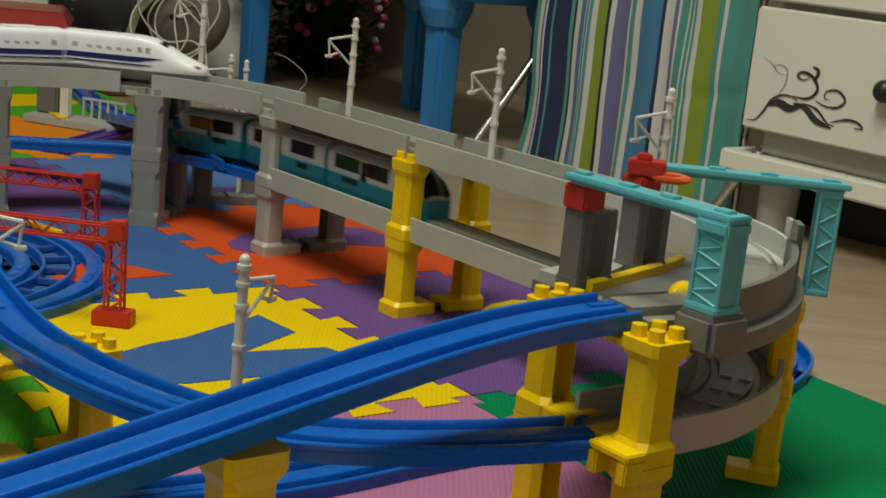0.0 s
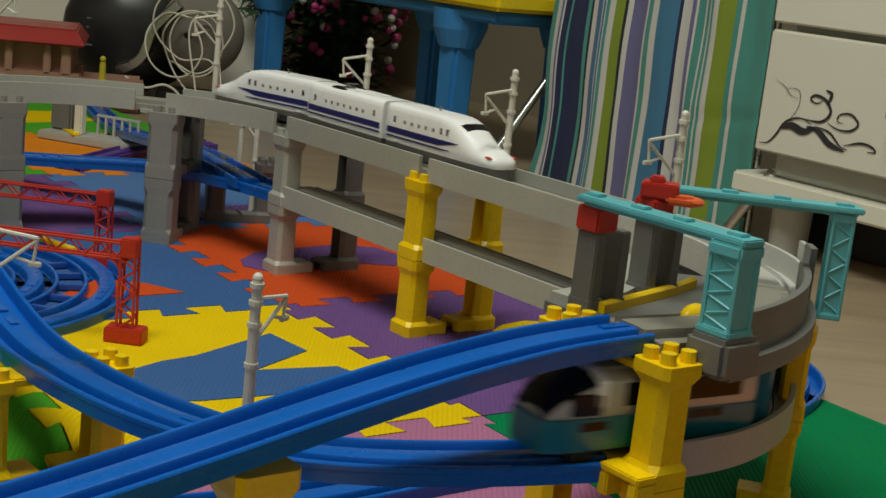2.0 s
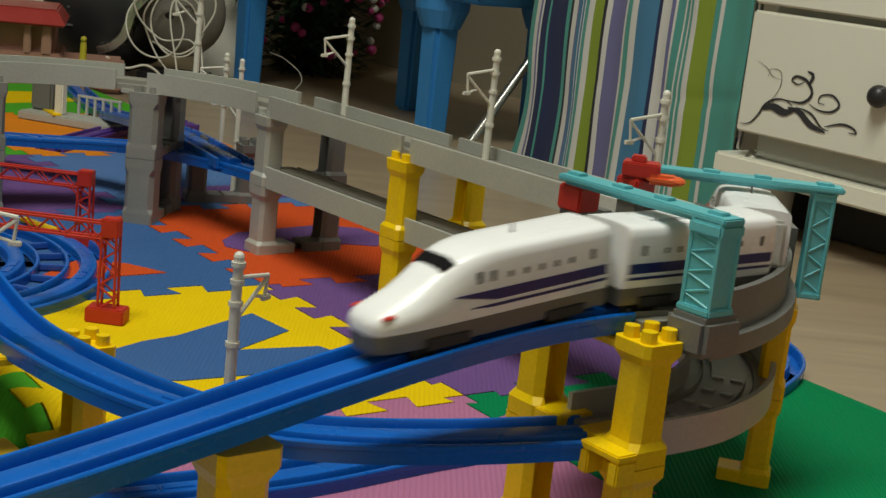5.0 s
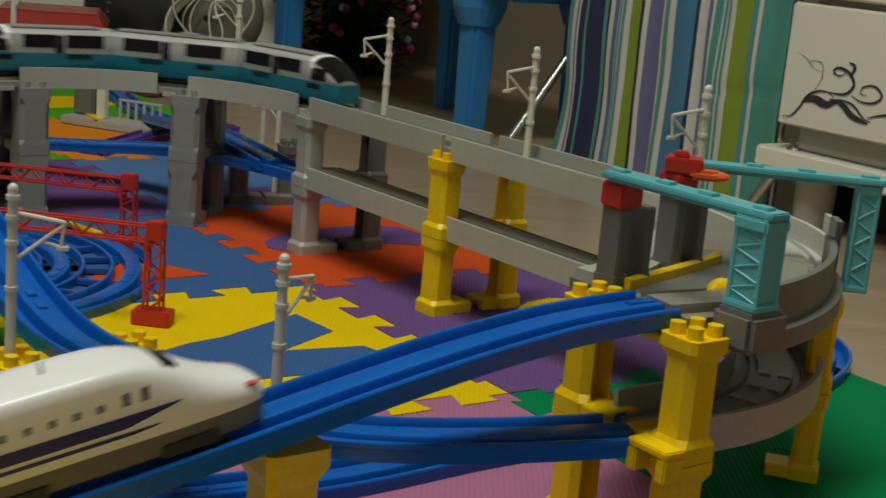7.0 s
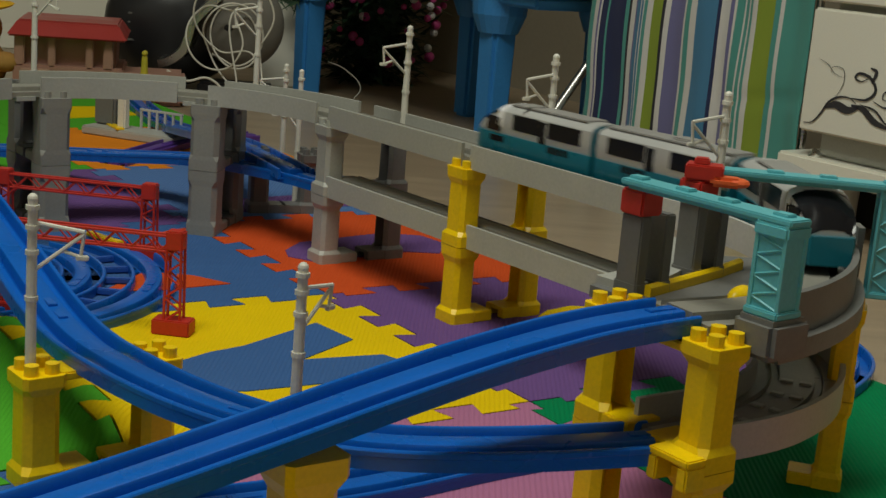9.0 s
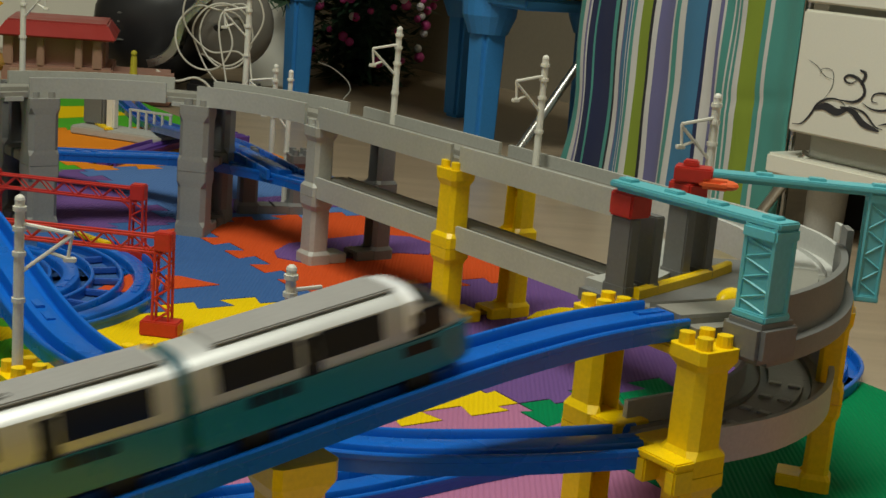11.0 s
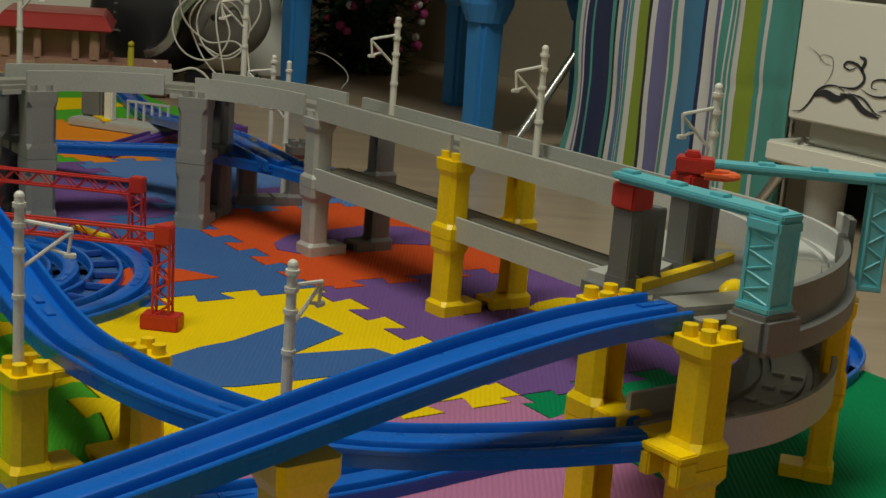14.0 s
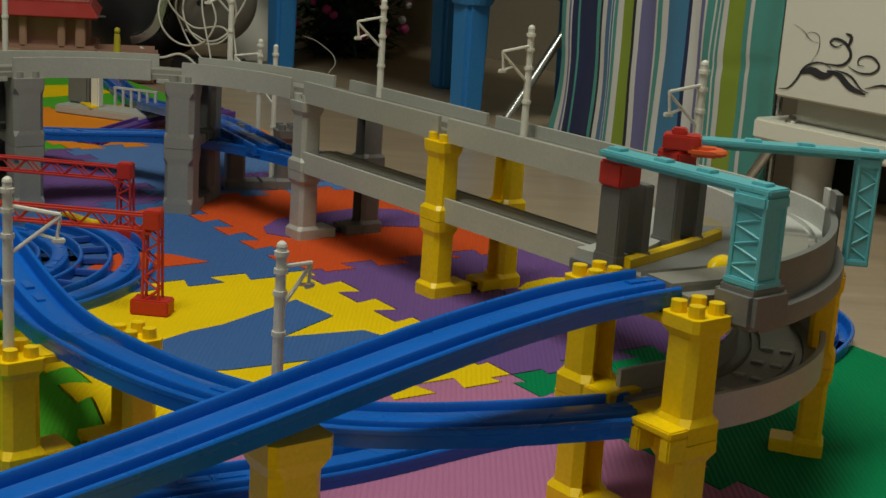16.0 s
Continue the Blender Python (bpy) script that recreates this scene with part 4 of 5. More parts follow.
# ---------------------------------------------------------------- red lattice gantries over the floor tracks
def red_gantry(right, left, height):
    a, b = Vector((*left, 0)), Vector((*right, 0))
    d = b - a
    L = d.length
    ob = thing("track_gantry", pose(a.x, a.y, 0, 0, 0, math.degrees(math.atan2(d.y, d.x))), "red plastic lattice gantry straddling the floor tracks", "toy gantry", "red gantries")
    for x in (0, L):
        leg = part("post", bmesh.new(), RED, ob)
        bm = bmesh.new()
        for sx in (-.0065, .0065):
            for sy in (-.005, .005):
                rod(bm, (x + sx, sy, .008), (x + sx * .85, sy, height - .012), .0012, n=6)
        for sy in (-.005, .005):
            lattice(bm, x - .0065, x + .0065, .010, height - .014, sy, 6, .0008)
        part("lattice", bm, RED, leg)
        bm = bmesh.new()
        box(bm, x, 0, .0060, .030, .018, .012, .001)
        part("foot", bm, RED, leg)
        bm = bmesh.new()
        box(bm, x, 0, height - .007, .0135, .0125, .015, .001)
        part("head", bm, RED, leg)
        bm = bmesh.new()
        inner = 1 if x == 0 else -1
        for sy in (-.004, .004):
            for q in range(5):
                a0, a1 = radians(18 * q), radians(18 * q + 18)
                rod(bm, (x + inner * (.0175 - .012 * math.cos(a0)), sy, height - .028 + .012 * math.sin(a0)), (x + inner * (.0175 - .012 * math.cos(a1)), sy, height - .028 + .012 * math.sin(a1)), .0011, n=6)
        part("arched_brace", bm, RED, leg)
    bm = bmesh.new()
    for z in (height - .004, height - .016):
        for sy in (-.004, .004):
            rod(bm, (0, sy, z), (L, sy, z), .0011, n=6)
    k = 12
    for sy in (-.004, .004):
        for i in range(k):
            x0, x1 = L * i / k, L * (i + 1) / k
            zz = (height - .004, height - .016)
            rod(bm, (x0, sy, zz[i % 2]), (x1, sy, zz[(i + 1) % 2]), .0007, n=5)
    part("beam", bm, RED, ob)


red_gantry((-0.219, 1.045), (-0.360, 1.058), 0.081)
red_gantry((-0.292, 1.270), (-0.432, 1.285), 0.071)


# ---------------------------------------------------------------- tracks on the floor
def floor_track(ctrl, name, label, length=0.215, material=BLUE):
    return track_pieces(curve_through([(x, y, Z0) for x, y in ctrl]), length, name, label, material, "blue track pieces")


FT = "blue plastic toy track lying on the foam mat"
floor_track([(-0.30, 0.64), (-0.18, 0.69), (-0.06, 0.755), (0.03, 0.825), (0.12, 0.885), (0.21, 0.95), (0.275, 1.02), (0.318, 1.10), (0.315, 1.17), (0.27, 1.22), (0.20, 1.235)], "curved_track", FT)
ba, bb = along(-1.12, 0.962), along(-0.86, 0.962)
track_pieces(line((ba.x, ba.y, 0), (bb.x, bb.y, 0)), 0.215, "straight_track", "blue plastic toy track lying on the floor beside the mat", BLUE, "blue track pieces")
circle = Vector((-0.447, 1.140, 0))
track_pieces(arc((circle.x, circle.y), 0.186, -62, 62, Z0), 0.17, "curved_track", FT, BLUE, "blue track pieces")
track_pieces(arc((circle.x, circle.y), 0.126, -60, 64, Z0), 0.13, "curved_track", FT, BLUE, "blue track pieces")
for k in range(7):
    a = radians(-44 + 14 * k)
    bm = bmesh.new()
    c = circle + Vector((math.cos(a), math.sin(a), 0)) * 0.156
    box(bm, c.x, c.y, 0.0035, 0.026, 0.006, 0.005, 0.0008, math.degrees(a))
    tagged(part("track_tie", bm, BLUE_DARK), "blue plastic tie between two curved tracks", "toy track", "ties of the curved turnout")
floor_track([(-0.365, 0.985), (-0.46, 0.90), (-0.60, 0.83)], "straight_track", FT)
floor_track([(-0.395, 1.03), (-0.49, 0.955), (-0.62, 0.90)], "straight_track", FT)
bm = bmesh.new()
box(bm, -0.338, 1.288, Z0 + 0.003, 0.050, 0.008, 0.004, 0.001, -38)
tagged(part("turnout_lever", bm, YELLOW), "yellow plastic turnout lever on the track", "toy lever")


# ---------------------------------------------------------------- far end of the mat
floor_track([(-0.445, 1.729), (-0.424, 1.816), (-0.400, 1.912), (-0.370, 1.974), (-0.317, 2.018)], "curved_track", "purple plastic toy track on the foam mat", material=surface("purple_plastic", (0.09, 0.035, 0.26), 0.4))
track_pieces(curve_through([(-0.172, 1.376, 0.0775), (-0.205, 1.442, 0.0765), (-0.270, 1.60, 0.066), (-0.352, 1.80, 0.042), (-0.426, 1.98, 0.020), (-0.476, 2.10, 0.0105), (-0.54, 2.25, Z0), (-0.66, 2.54, Z0)]), 0.215, "straight_track", "blue plastic toy track ramp leaving the viaduct turnout", BLUE, "blue track pieces")
pier((-0.205, 1.535), 110, 1, GREY_DARK, "dark grey plastic block pier under the blue track", gap=0.028)
halt = thing("toy_platform", pose(-0.487, 1.950, 0, 0, 0, -20), "pale grey plastic toy station platform with railing", "toy platform")
bm = bmesh.new()
box(bm, 0.02, 0, 0.006, 0.15, 0.05, 0.012, 0.002)
part("platform", bm, GREY, halt)
for k in range(6):
    bm = bmesh.new()
    box(bm, 0.015 + 0.013 * k, 0.018, 0.024, 0.0035, 0.0035, 0.026, 0.0005)
    part("railing_post", bm, GREY_LIGHT, halt)
bm = bmesh.new()
box(bm, 0.0475, 0.018, 0.038, 0.07, 0.0035, 0.0035, 0.0005)
part("railing_bar", bm, GREY_LIGHT, halt)
bm = bmesh.new()
box(bm, -0.02, 0.0, 0.0135, 0.07, 0.012, 0.003, 0.0006, -38)
part("safety_line", bm, YELLOW, halt, "yellow safety line")
bm = bmesh.new()
box(bm, 0.0, -0.004, 0.036, 0.013, 0.013, 0.05, 0.002)
part("column", bm, WHITE, halt, "ivory column")
bm = bmesh.new()
box(bm, -0.035, 0.012, 0.036, 0.034, 0.024, 0.048, 0.003)
part("shelter", bm, GREY_DARK, halt, "dark grey shelter")


# ---------------------------------------------------------------- toys and things along the far wall
house = thing("toy_house", pose(-0.695, 2.36, FLOOR, 0, 0, 12), "brown plastic toy house with a red flat roof", "toy house")
bm = bmesh.new()
box(bm, 0.012, 0.02, 0.030, 0.176, 0.17, 0.060, 0.003)
part("lower_wall", bm, HOUSE_PINK, house)
for x, w in ((-0.066, 0.016), (-0.015, 0.012), (0.045, 0.012), (0.075, 0.016)):
    bm = bmesh.new()
    box(bm, x, -0.058, 0.083, w, 0.012, 0.05, 0.002)
    part("pillar", bm, HOUSE_PINK, house)
bm = bmesh.new()
box(bm, 0.012, 0.02, 0.083, 0.15, 0.12, 0.05, 0.002)
part("back_wall", bm, HOUSE_PINK, house)
roof_bm = bmesh.new()
box(roof_bm, 0.010, 0.02, 0.113, 0.188, 0.20, 0.014, 0.003)
for v in roof_bm.verts:
    if v.co.z > 0.113:
        v.co.x = 0.010 + (v.co.x - 0.010) * 0.86
        v.co.y = 0.02 + (v.co.y - 0.02) * 0.75
        v.co.z += 0.012
part("roof", roof_bm, HOUSE_RED, house, "red plastic roof")
bm = bmesh.new()
box(bm, 0.145, 0.00, 0.028, 0.11, 0.10, 0.052, 0.006)
part("annex", bm, HOUSE_PINK, house)
bm = bmesh.new()
box(bm, -0.04, -0.068, 0.03, 0.045, 0.004, 0.05, 0.001)
part("door", bm, surface("pale_brown_plastic", (0.45, 0.27, 0.20), 0.5), house)
figure = bmesh.new()
rod(figure, (0, 0, 0), (0, 0, 0.018), .0065, .005, n=10)
rod(figure, (0, 0, 0.018), (0, 0, 0.030), .0055, .0045, n=10)
ball(figure, 0, 0, 0.035, .005)
doll = tagged(part("toy_figure", figure, surface("yellow_figure_plastic", (0.5, 0.42, 0.03), 0.5)), "small yellow plastic toy figure by the house", "toy figure")
doll.matrix_world = pose(-0.545, 2.30, 0.046)
bm = bmesh.new()
box(bm, 0, 0, 0.0285, 0.03, 0.03, 0.057, 0.002)
block_toy = tagged(part("toy_block", bm, HOUSE_PINK), "brown plastic toy block under the figure", "toy block")
block_toy.matrix_world = pose(-0.545, 2.30, FLOOR)

radio = thing("radio", pose(-0.575, 2.66, FLOOR, 0, 0, 12), "black plastic portable radio with silver trim", "radio")
bm = bmesh.new()
ball(bm, 0, 0, 0.115, 0.13, 0.08, 0.115, 24, 14)
smooth(part("body", bm, BLACKISH, radio), 60)
bm = bmesh.new()
for k in range(4):
    box(bm, -0.075, -0.060, 0.085 + k * 0.016, 0.020, 0.004, 0.004, 0.001)
part("button", bm, TRAIN_GREY, radio, "grey buttons")

speaker = thing("round_speaker", pose(-0.444, 2.58, FLOOR), "round silver speaker with a grey cloth front", "speaker")
bm = bmesh.new()
sweep(bm, curve_through([(-0.023, -.05, 0.180), (-0.046, -.05, 0.156), (-0.066, -.05, 0.131), (-0.074, -.05, 0.104), (-0.083, -.05, 0.081), (-0.103, -.05, 0.063), (-0.125, -.05, 0.055)], .006), [(-.03, -.008), (.03, -.008), (.03, .006), (.02, .009), (-.02, .009), (-.03, .006)])
smooth(part("rim", bm, CHROME, speaker, "silver flared rim"), 50)
bm = bmesh.new()
ball(bm, 0.012, -.02, 0.132, .076, .05, .080, 32, 18)
smooth(part("cloth_front", bm, surface("grey_speaker_cloth", (0.20, 0.185, 0.16), 0.85, grain=1500, bump=0.5), speaker), 60)
bm = bmesh.new()
ball(bm, -0.001, -.066, 0.127, .012, .004, .008, 14, 8)
part("badge", bm, BLACKISH, speaker, "small black badge")
bm = bmesh.new()
box(bm, 0.002, 0.0, .012, .13, .07, .024, .005)
part("base", bm, BLACKISH, speaker, "black base")

locker = thing("white_locker", pose(-0.372, 2.73, FLOOR, 0, 0, 6), "ivory painted low cupboard behind the cables", "cupboard")
bm = bmesh.new()
box(bm, 0, 0.1, 0.30, 0.125, 0.2, 0.60, 0.006)
part("body", bm, CABINET, locker)
tall = thing("wooden_cupboard", pose(-0.86, 3.05, FLOOR, 0, 0, 12), "ivory and wooden low cupboard by the wall", "cupboard")
bm = bmesh.new()
box(bm, -0.08, 0.1, 0.40, 0.42, 0.2, 0.8, 0.004)
part("body", bm, CABINET, tall)
bm = bmesh.new()
box(bm, 0.16, 0.1, 0.40, 0.06, 0.21, 0.8, 0.004)
part("side_panel", bm, surface("oak_panel", (0.34, 0.20, 0.06), 0.5, patch=8, vary=0.15), tall, "wooden side panel")


def cable(points, r=0.0022):
    cu = bpy.data.curves.new("cable", "CURVE")
    cu.dimensions, cu.bevel_depth, cu.bevel_resolution = "3D", r, 2
    sp = cu.splines.new("BEZIER")
    sp.bezier_points.add(len(points) - 1)
    for bp, p in zip(sp.bezier_points, points):
        bp.co = p
        bp.handle_left_type = bp.handle_right_type = "AUTO"
    cu.materials.append(CABLE)
    return tagged(new("cable", cu), "white plastic cable looped in front of the speaker", "cable", "tangled white cables")


rng = random.Random(4)
for k in range(4):
    cx, cz, rr = -0.445 + rng.uniform(-.02, .02), 0.125 + rng.uniform(-.03, .04), rng.uniform(.045, .075)
    a0 = rng.uniform(0, 6.28)
    pts = [(cx + rr * math.cos(a0 + q * 1.25) * rng.uniform(.7, 1.1), 2.475 + rng.uniform(-.02, .02), max(0.02, cz + rr * math.sin(a0 + q * 1.25))) for q in range(6)]
    pts.append((-0.40 + rng.uniform(-.03, .05), 2.43 + rng.uniform(-.03, .03), FLOOR + 0.003))
    cable(pts, 0.0017)
cable([(-0.53, 2.40, 0.045), (-0.50, 2.40, 0.030), (-0.46, 2.42, 0.034), (-0.42, 2.42, FLOOR + .003)])
cable([(-0.29, 2.72, 0.05), (-0.25, 2.68, 0.040), (-0.22, 2.66, 0.012), (-0.23, 2.64, FLOOR + .003)], 0.0011)

# plush bear: one plain shape, and its hat
bm = bmesh.new()
ball(bm, 0, 0, 0.060, .062, .05, .064, 20, 14)
ball(bm, 0.005, -.01, 0.135, .048, .045, .044, 20, 14)
ball(bm, 0.005, -.052, 0.125, .022, .02, .018, 12, 8)
ball(bm, .058, -.03, 0.072, .030, .026, .020, 12, 8)
ball(bm, .070, -.050, 0.018, .034, .05, .024, 12, 8)
ball(bm, -.05, -.05, 0.018, .034, .05, .024, 12, 8)
ball(bm, -.062, -.03, 0.072, .03, .026, .026, 12, 8)
bear = tagged(smooth(part("plush_bear", bm, FUR), 80), "golden plush bear sitting on the floor", "plush toy")
bear.matrix_world = pose(-0.826, 2.30, FLOOR, 0, 0, 18) @ Matrix.Scale(0.84, 4)
bm = bmesh.new()
ball(bm, 0, 0, 0.0, .074, .07, .010, 24, 8)
ball(bm, 0, 0, 0.012, .042, .042, .040, 20, 10)
hat = tagged(smooth(part("felt_hat", bm, HAT), 60), "yellow felt hat on the plush bear", "hat")
hat.matrix_world = pose(-0.820, 2.289, FLOOR + 0.145, 4, -8, 0) @ Matrix.Scale(0.84, 4)

# ---------------------------------------------------------------- play table
table = thing("play_table", Matrix.Identity(4), "blue plastic play table with a yellow top", "table")
LEGS = [(0.024, 2.205), (-0.322, 2.655), (-0.015, 2.56), (0.20, 2.40)]
for x, y in LEGS:
    bm = bmesh.new()
    box(bm, 0, 0, 0.105, .040, .040, .232, .006)
    for v in bm.verts:
        q = 1.0 + 0.18 * (v.co.z / 0.22)
        v.co.x *= q
        v.co.y *= q
    leg = part("leg", bm, TABLE_BLUE, table)
    leg.matrix_local = pose(x, y, FLOOR + .011, 0, 0, VD)
    bm = bmesh.new()
    rod(bm, (0, 0, .168), (0, 0, .196), .031, .042, n=20)
    rod(bm, (0, 0, .196), (0, 0, .226), .042, .044, n=20)
    part("collar", bm, TABLE_BLUE, leg)
bm = bmesh.new()
ta, tb = along(-2.34, 1.345), along(-1.61, 1.345)
c = (ta + tb) / 2 + N * 0.13
box(bm, c.x, c.y, 0.222, 0.73, 0.28, 0.018, .004, VD)
part("apron", bm, TABLE_BLUE, table)
bm = bmesh.new()
box(bm, c.x, c.y, 0.247, 0.76, 0.31, 0.028, .006, VD)
part("tabletop", bm, surface("yellow_table_plastic", (0.78, 0.60, 0.01), 0.45), table, "yellow tabletop")

# ---------------------------------------------------------------- decorated tree
tree = thing("christmas_tree", pose(-0.235, 3.02, FLOOR), "dark artificial Christmas tree with purple and white baubles", "christmas tree")
bm = bmesh.new()
rod(bm, (0, 0, 0), (0, 0, 0.9), .02, .008, n=8)
part("trunk", bm, BLACKISH, tree)
rng = random.Random(7)
bm = bmesh.new()
for k in range(5200):
    a, zz = rng.uniform(0, 2 * math.pi), rng.uniform(0.0, 0.75)
    r = rng.uniform(0.15, 1) * (0.105 + 0.20 * min(zz, 0.35))
    p = Vector((r * math.cos(a), r * math.sin(a), zz))
    d = Vector((math.cos(a) + rng.uniform(-.5, .5), math.sin(a) + rng.uniform(-.5, .5), rng.uniform(-.6, .5))).normalized() * rng.uniform(.03, .06)
    side = d.cross(Vector((0, 0, 1))).normalized() * 0.009
    v = [bm.verts.new(p - side), bm.verts.new(p + side), bm.verts.new(p + d)]
    bm.faces.new(v)
part("needles", bm, NEEDLE, tree, "dark green needles")["kind"] = "stuff"
bm = bmesh.new()
rod(bm, (0, 0, 0.05), (0, 0, 0.8), .06, .10, n=24)
part("crown_core", bm, NEEDLE, tree, "dense dark inner branches")
for k in range(110):
    a, zz = rng.uniform(math.pi, 2 * math.pi), rng.uniform(0.05, 0.42)
    r = 0.115 + 0.20 * min(zz, 0.35)
    bm = bmesh.new()
    ball(bm, r * math.cos(a), r * math.sin(a), zz, rng.uniform(.006, .012) if k % 3 else .0085, u=12, v=8)
    smooth(part("bauble", bm, BAUBLE if k % 3 else BAUBLE_WHITE, tree))

# a branch of the tree that hangs past the table's leg
bm = bmesh.new()
for k in range(160):
    p = Vector((rng.uniform(-.045, .045), rng.uniform(-.03, .03), rng.uniform(-.014, .05)))
    d = Vector((rng.uniform(-1, .8), rng.uniform(-.5, .5), rng.uniform(-.8, .1))).normalized() * rng.uniform(.02, .04)
    side = d.cross(Vector((0, 1, 0))).normalized() * 0.0022
    bm.faces.new([bm.verts.new(p - side), bm.verts.new(p + side), bm.verts.new(p + d)])
branch = part("branch", bm, NEEDLE, tree, "hanging dark green branch")
branch["kind"] = "stuff"
branch.matrix_local = pose(-0.100, -0.35, 0.185)

# ---------------------------------------------------------------- striped cloth over a folded rack
WHT, TEAL, NAVY, PURP, SKY, LEAF, DIM = (0.70, 0.69, 0.67), (0.08, 0.33, 0.29), (0.016, 0.024, 0.085), (0.17, 0.165, 0.35), (0.06, 0.21, 0.38), (0.25, 0.34, 0.03), (0.02, 0.02, 0.03)
# the DIM band after the first LEAF is a fold's shade painted as a stripe
STRIPES = [(10, TEAL), (8, WHT), (4, PURP), (3, WHT), (10, NAVY), (3, TEAL), (30, NAVY), (6, TEAL), (4, DIM), (9, WHT), (3, PURP), (8, SKY), (2, WHT), (4, SKY), (2, WHT), (6, TEAL), (10, WHT), (17, LEAF), (5, DIM),
           (8, WHT), (28, PURP), (4, WHT), (9, TEAL), (11, WHT), (31, SKY), (5, NAVY), (16, WHT), (7, PURP), (4, WHT), (13, TEAL), (3, WHT), (6, TEAL), (3, WHT), (5, TEAL), (9, WHT), (24, LEAF), (8, TEAL), (6, WHT), (48, TEAL)]


def striped_cloth():
    """Woven cloth striped across its width (generated x)."""
    m, ns, ln, bsdf = node_material("striped_cloth")
    uv = ns.new("ShaderNodeUVMap")
    sep = ns.new("ShaderNodeSeparateXYZ")
    ln.new(uv.outputs[0], sep.inputs[0])
    total, at, last = sum(w for w, _ in STRIPES), 0.0, None
    for w, col in STRIPES:
        if last is None:
            rgb = ns.new("ShaderNodeRGB")
            rgb.outputs[0].default_value = (*col, 1)
            last = rgb.outputs[0]
        else:
            gt = ns.new("ShaderNodeMath")
            gt.operation = "GREATER_THAN"
            gt.inputs[1].default_value = at / total
            ln.new(sep.outputs[0], gt.inputs[0])
            mx = ns.new("ShaderNodeMix")
            mx.data_type = "RGBA"
            ln.new(gt.outputs[0], mx.inputs[0])
            ln.new(last, mx.inputs[6])
            mx.inputs[7].default_value = (*col, 1)
            last = mx.outputs[2]
        at += w
    nz = ns.new("ShaderNodeTexNoise")
    nz.inputs["Scale"].default_value = 900
    vary = ns.new("ShaderNodeMix")
    vary.data_type, vary.blend_type = "RGBA", "MULTIPLY"
    vary.inputs[0].default_value = 0.25
    ln.new(last, vary.inputs[6])
    ln.new(nz.outputs["Fac"], vary.inputs[7])
    ln.new(vary.outputs[2], bsdf.inputs["Base Color"])
    b = ns.new("ShaderNodeBump")
    b.inputs["Strength"].default_value, b.inputs["Distance"].default_value = 0.3, 0.001
    ln.new(nz.outputs["Fac"], b.inputs["Height"])
    ln.new(b.outputs[0], bsdf.inputs["Normal"])
    bsdf.inputs["Roughness"].default_value = 0.85
    bsdf.inputs["Sheen Weight"].default_value = 0.1
    return m


def cloth_panel():
    bm = bmesh.new()
    uvl = bm.loops.layers.uv.new("UVMap")
    nx, nz, top = 110, 70, 0.62
    grid = []
    for iz in range(nz + 1):
        z = -0.010 + (top + 0.010) * iz / nz
        row = []
        for ix in range(nx + 1):
            q = ix / nx
            s = -1.566 + q * 0.407 - 0.014 * math.exp(-q * 9) * max(0, 1 - z / 0.11) + 0.005 * math.exp(-q * 6) * math.sin(z * 24)
            fold = 0.0036 * math.sin(q * 26 + 3.5) * (1.1 - 0.6 * z / top) + 0.0010 * math.sin(q * 61 + z * 6) + 0.005 * noise.noise((q * 9, z * 8, 3)) + 0.0022 * math.exp(-((z - 0.135 - 0.06 * (q - 0.8)) / 0.009) ** 2) * max(0, min(1, (q - 0.62) * 6))
            p = along(s, 1.405 + fold)
            row.append(bm.verts.new((p.x, p.y, z)))
        grid.append(row)
    for iz in range(nz):
        for ix in range(nx):
            f = bm.faces.new((grid[iz][ix], grid[iz][ix + 1], grid[iz + 1][ix + 1], grid[iz + 1][ix]))
            for lp, (jx, jz) in zip(f.loops, ((ix, iz), (ix + 1, iz), (ix + 1, iz + 1), (ix, iz + 1))):
                lp[uvl].uv = (jx / nx, jz / nz)
    ob = smooth(part("striped_cloth", bm, striped_cloth()), 180)
    sol = ob.modifiers.new("thickness", "SOLIDIFY")
    sol.thickness = 0.002
    return tagged(ob, "blue, green and purple striped cloth hanging in folds", "cloth")


cloth_panel()
rack = thing("folding_rack", Matrix.Identity(4), "steel tube folding rack under the striped cloth", "rack")
for a, b in ((Vector((0.0736, 2.079, FLOOR + .004)), Vector((0.177, 2.138, 0.164))), (along(-1.175, 1.385, FLOOR + .006), along(-1.11, 1.385, 0.09))):
    bm = bmesh.new()
    rod(bm, a, b, .0065, n=14)
    smooth(part("leg", bm, CHROME, rack), 40)
bm = bmesh.new()
rod(bm, along(-1.57, 1.415, .622), along(-1.15, 1.415, .622), .006, n=12)
part("top_bar", bm, CHROME, rack)
for s in (-1.555, -1.165):
    bm = bmesh.new()
    rod(bm, along(s, 1.42, FLOOR + .004), along(s, 1.42, .622), .005, n=10)
    part("upright", bm, CHROME, rack)

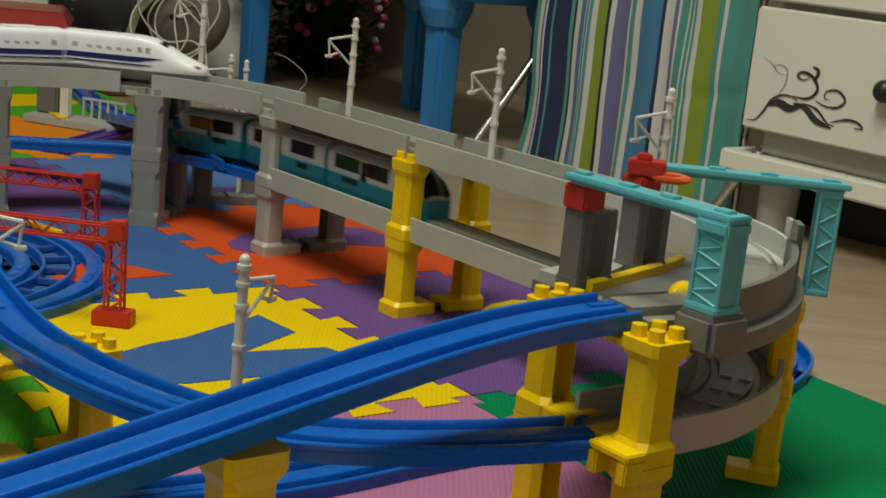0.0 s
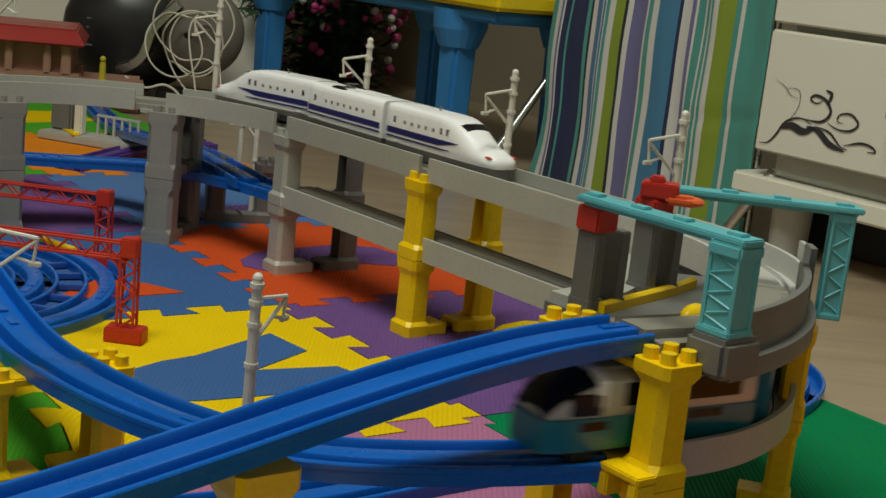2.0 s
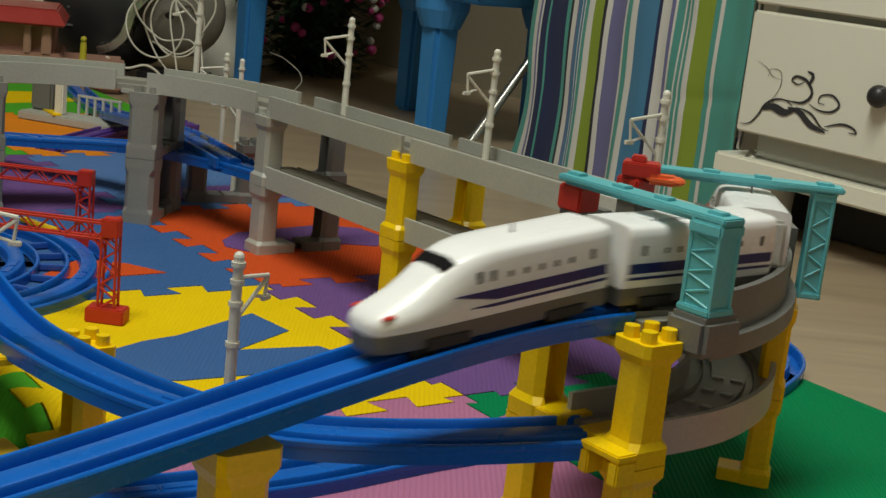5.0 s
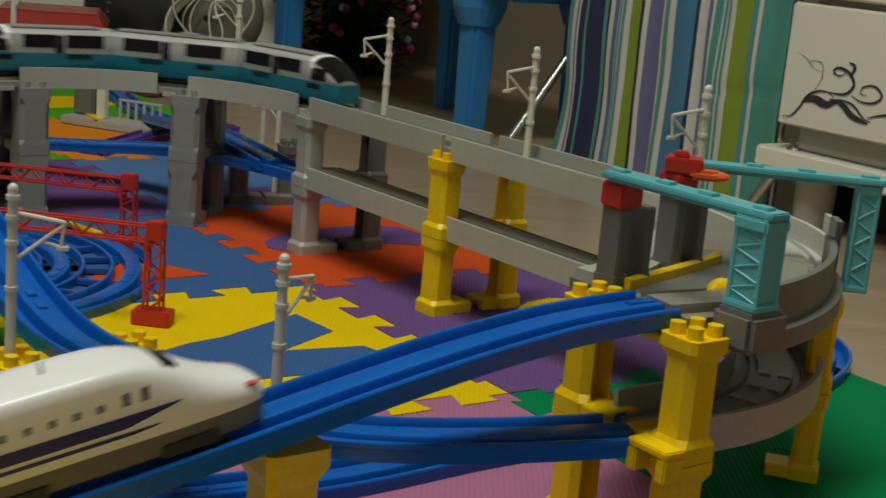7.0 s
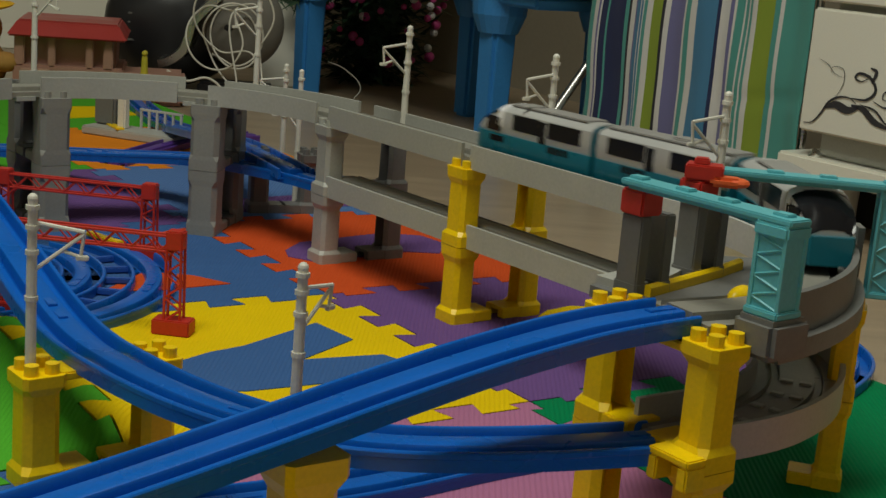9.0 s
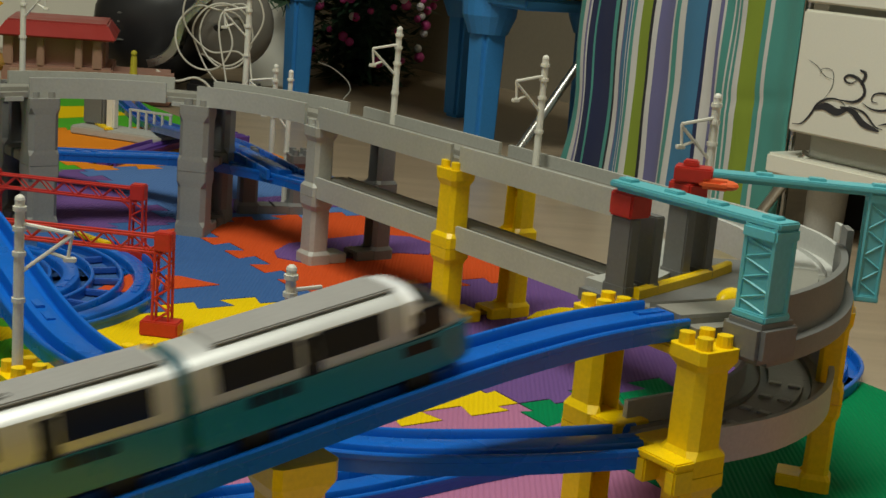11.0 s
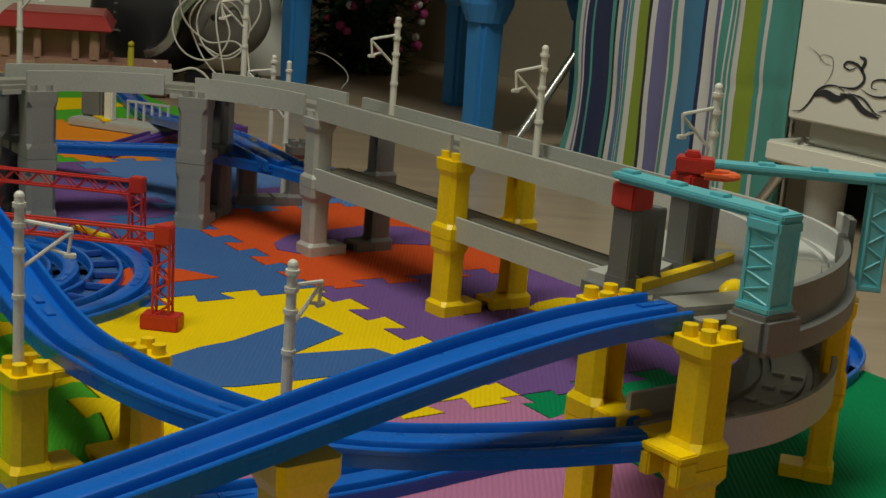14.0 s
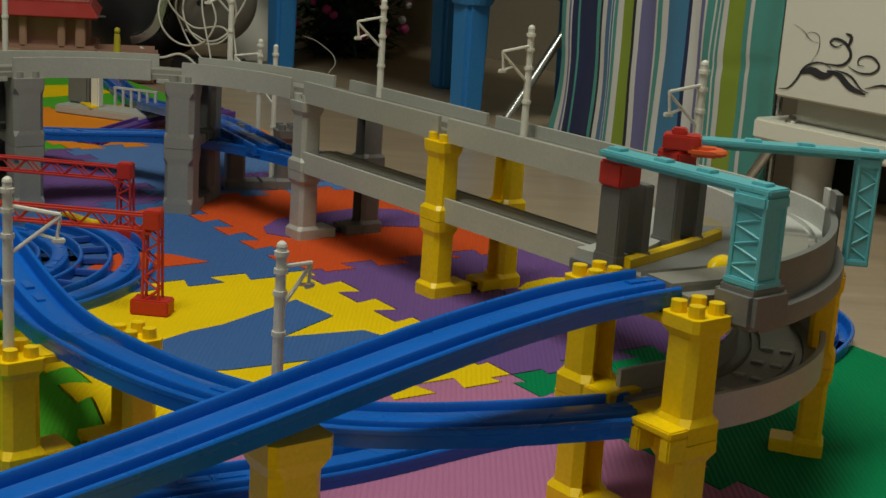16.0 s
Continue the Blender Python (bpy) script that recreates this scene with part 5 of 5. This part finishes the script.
# ---------------------------------------------------------------- drawer cabinet
cabinet = thing("drawer_cabinet", pose(*along(-1.135, 1.375, FLOOR), 0, 0, VD), "ivory lacquered drawer cabinet with dark floral ornament", "cabinet")
W = 0.80
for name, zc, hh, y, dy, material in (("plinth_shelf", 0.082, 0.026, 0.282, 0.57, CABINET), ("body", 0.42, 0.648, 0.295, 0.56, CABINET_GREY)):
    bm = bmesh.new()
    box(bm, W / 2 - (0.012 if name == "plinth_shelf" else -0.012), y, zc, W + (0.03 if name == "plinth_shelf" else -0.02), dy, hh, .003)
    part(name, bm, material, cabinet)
for zc, hh in ((0.200, 0.148), (0.356, 0.148), (0.512, 0.148)):
    bm = bmesh.new()
    box(bm, W / 2 + .003, 0.004, zc, W, .018, hh, .0025)
    drawer = part("drawer", bm, CABINET, cabinet)
    bm = bmesh.new()
    ball(bm, 0.205, -.016, zc, .013, .012, .013, 14, 9)
    smooth(part("knob", bm, BLACKISH, drawer, "black knob"))
# black panel added under the shelf in place of the shade there
bm = bmesh.new()
box(bm, W / 2, 0.16, 0.0355, W - 0.02, 0.10, 0.067, .002)
part("recessed_plinth", bm, RUBBER, cabinet, "black panel added as the shade under the shelf")
for x in (0.03, W - 0.05):
    bm = bmesh.new()
    rod(bm, (x, 0.055, 0), (x, 0.055, 0.07), .024, .026, n=24)
    smooth(part("foot", bm, GREY_LIGHT, cabinet, "round grey foot"), 40)


def ornament(x0, z0, sc, sz):
    """A scrolled floral motif on the drawer's front: flat inlay of leaves and tendrils."""
    bm = bmesh.new()
    y = -.0062

    def stroke(pts, w):
        pts = [Vector((x0 + a * sc, y, z0 + b * sz)) for a, b in pts]
        pts = curve_through([tuple(p) for p in pts], 0.002)
        n = len(pts)
        rows = []
        for i, p in enumerate(pts):
            d = (pts[min(i + 1, n - 1)] - pts[max(i - 1, 0)]).normalized()
            s = Vector((-d.z, 0, d.x))
            ww = 0.6 * w * (sc + sz) / 2 * (0.25 + math.sin(math.pi * (i + .5) / n))
            rows.append((bm.verts.new(p - s * ww), bm.verts.new(p + s * ww)))
        for a, b in zip(rows, rows[1:]):
            bm.faces.new((a[0], a[1], b[1], b[0]))
    stroke([(0, 0), (.12, .04), (.22, .22), (.30, .44), (.42, .56), (.56, .58), (.66, .50)], .022)
    stroke([(.26, .34), (.40, .42), (.56, .36), (.70, .44)], .075)
    stroke([(.60, .46), (.76, .42), (.92, .24), (1.12, .16)], .060)
    stroke([(.70, .50), (.90, .44), (1.06, .24), (1.16, .20)], .020)
    stroke([(.56, .58), (.78, .60), (.88, .78), (.80, .98), (.66, 1.04), (.60, .96), (.68, .90), (.76, .96)], .030)
    stroke([(.82, .90), (.86, 1.10), (.78, 1.16)], .035)
    stroke([(.86, .60), (1.0, .52), (1.16, .54), (1.24, .68), (1.14, .82), (1.0, .78), (.98, .66), (1.06, .64)], .022)
    stroke([(1.1, .26), (1.30, .36), (1.44, .34), (1.5, .26), (1.40, .24)], .022)
    stroke([(.36, .5), (.46, .80), (.44, 1.06), (.30, 1.08), (.28, .94)], .007)
    stroke([(.10, 1.2), (.24, 1.1), (.34, .96), (.46, .92)], .006)
    return tagged(part("floral_ornament", bm, surface("dark_grey_inlay", (0.035, 0.035, 0.04), 0.5, bump=0), cabinet), "dark grey floral scroll ornament")


ornament(0.010, 0.136, 0.112, 0.066)


fixture = thing("ceiling_light", pose(-0.38, 0.44, 2.39, 0, 0, 37.6), "long white ceiling light fitting", "ceiling light")
bm = bmesh.new()
box(bm, 0, 0, 0.035, 1.36, 0.50, 0.05, 0.006)
part("housing", bm, CEILING, fixture)

# ---------------------------------------------------------------- motion of the trains
# seconds, metres along the route of the train's middle
BULLET_S = [(0.0, 2.874), (0.5, 2.988), (1.0, 3.085), (1.5, 3.182), (2.0, 3.282), (2.5, 3.378), (3.0, 3.478), (3.5, 3.582), (4.0, 3.688), (4.2, 3.732), (6.3, 4.249), (6.6, 4.326), (7.0, 4.416), (7.5, 4.532), (10.0, 5.06), (11.5, 5.39), (13.0, 5.66), (16.0, 5.68)]
EXPRESS_S = [(0.0, 1.006), (0.5, 1.140), (1.0, 1.298), (1.5, 1.462), (2.0, 1.616), (2.5, 1.780), (3.0, 1.938), (3.5, 2.078), (4.0, 2.208), (4.2, 2.253), (6.3, 2.797), (6.6, 2.888), (7.0, 3.014), (7.5, 3.163), (8.0, 3.310), (8.5, 3.464), (9.0, 3.622), (9.2, 3.690), (11.3, 4.424), (11.5, 4.494), (12.0, 4.650), (13.0, 4.91), (14.5, 5.21), (16.0, 5.23)]


def place_at(table, t):
    """Smooth in speed from row to row."""
    n = len(table)
    slope = [(table[min(i + 1, n - 1)][1] - table[max(i - 1, 0)][1]) / (table[min(i + 1, n - 1)][0] - table[max(i - 1, 0)][0]) for i in range(n)]
    for i in range(n - 1):
        (t0, a), (t1, b) = table[i], table[i + 1]
        if t <= t1:
            h = t1 - t0
            u = (t - t0) / h
            return a * (1 + 2 * u) * (1 - u) ** 2 + h * slope[i] * u * (1 - u) ** 2 + b * u * u * (3 - 2 * u) + h * slope[i + 1] * u * u * (u - 1)
    return table[-1][1]


def motions():
    for cars, table, length, ratio in ((bullet, BULLET_S, BULLET_L, 0.83), (express, EXPRESS_S, EXPRESS_L, 0.91)):
        pitch = length * (1 + ratio) / 2 + COUPLE
        for k, car in enumerate(cars):
            rows = []
            for i in range(0, 161):
                t = i / 10
                s = place_at(table, t) + (1 - k) * pitch
                rows.append((t, car_pose(s, length * 0.3, k == 2)))
            walk(car, rows)


motions()
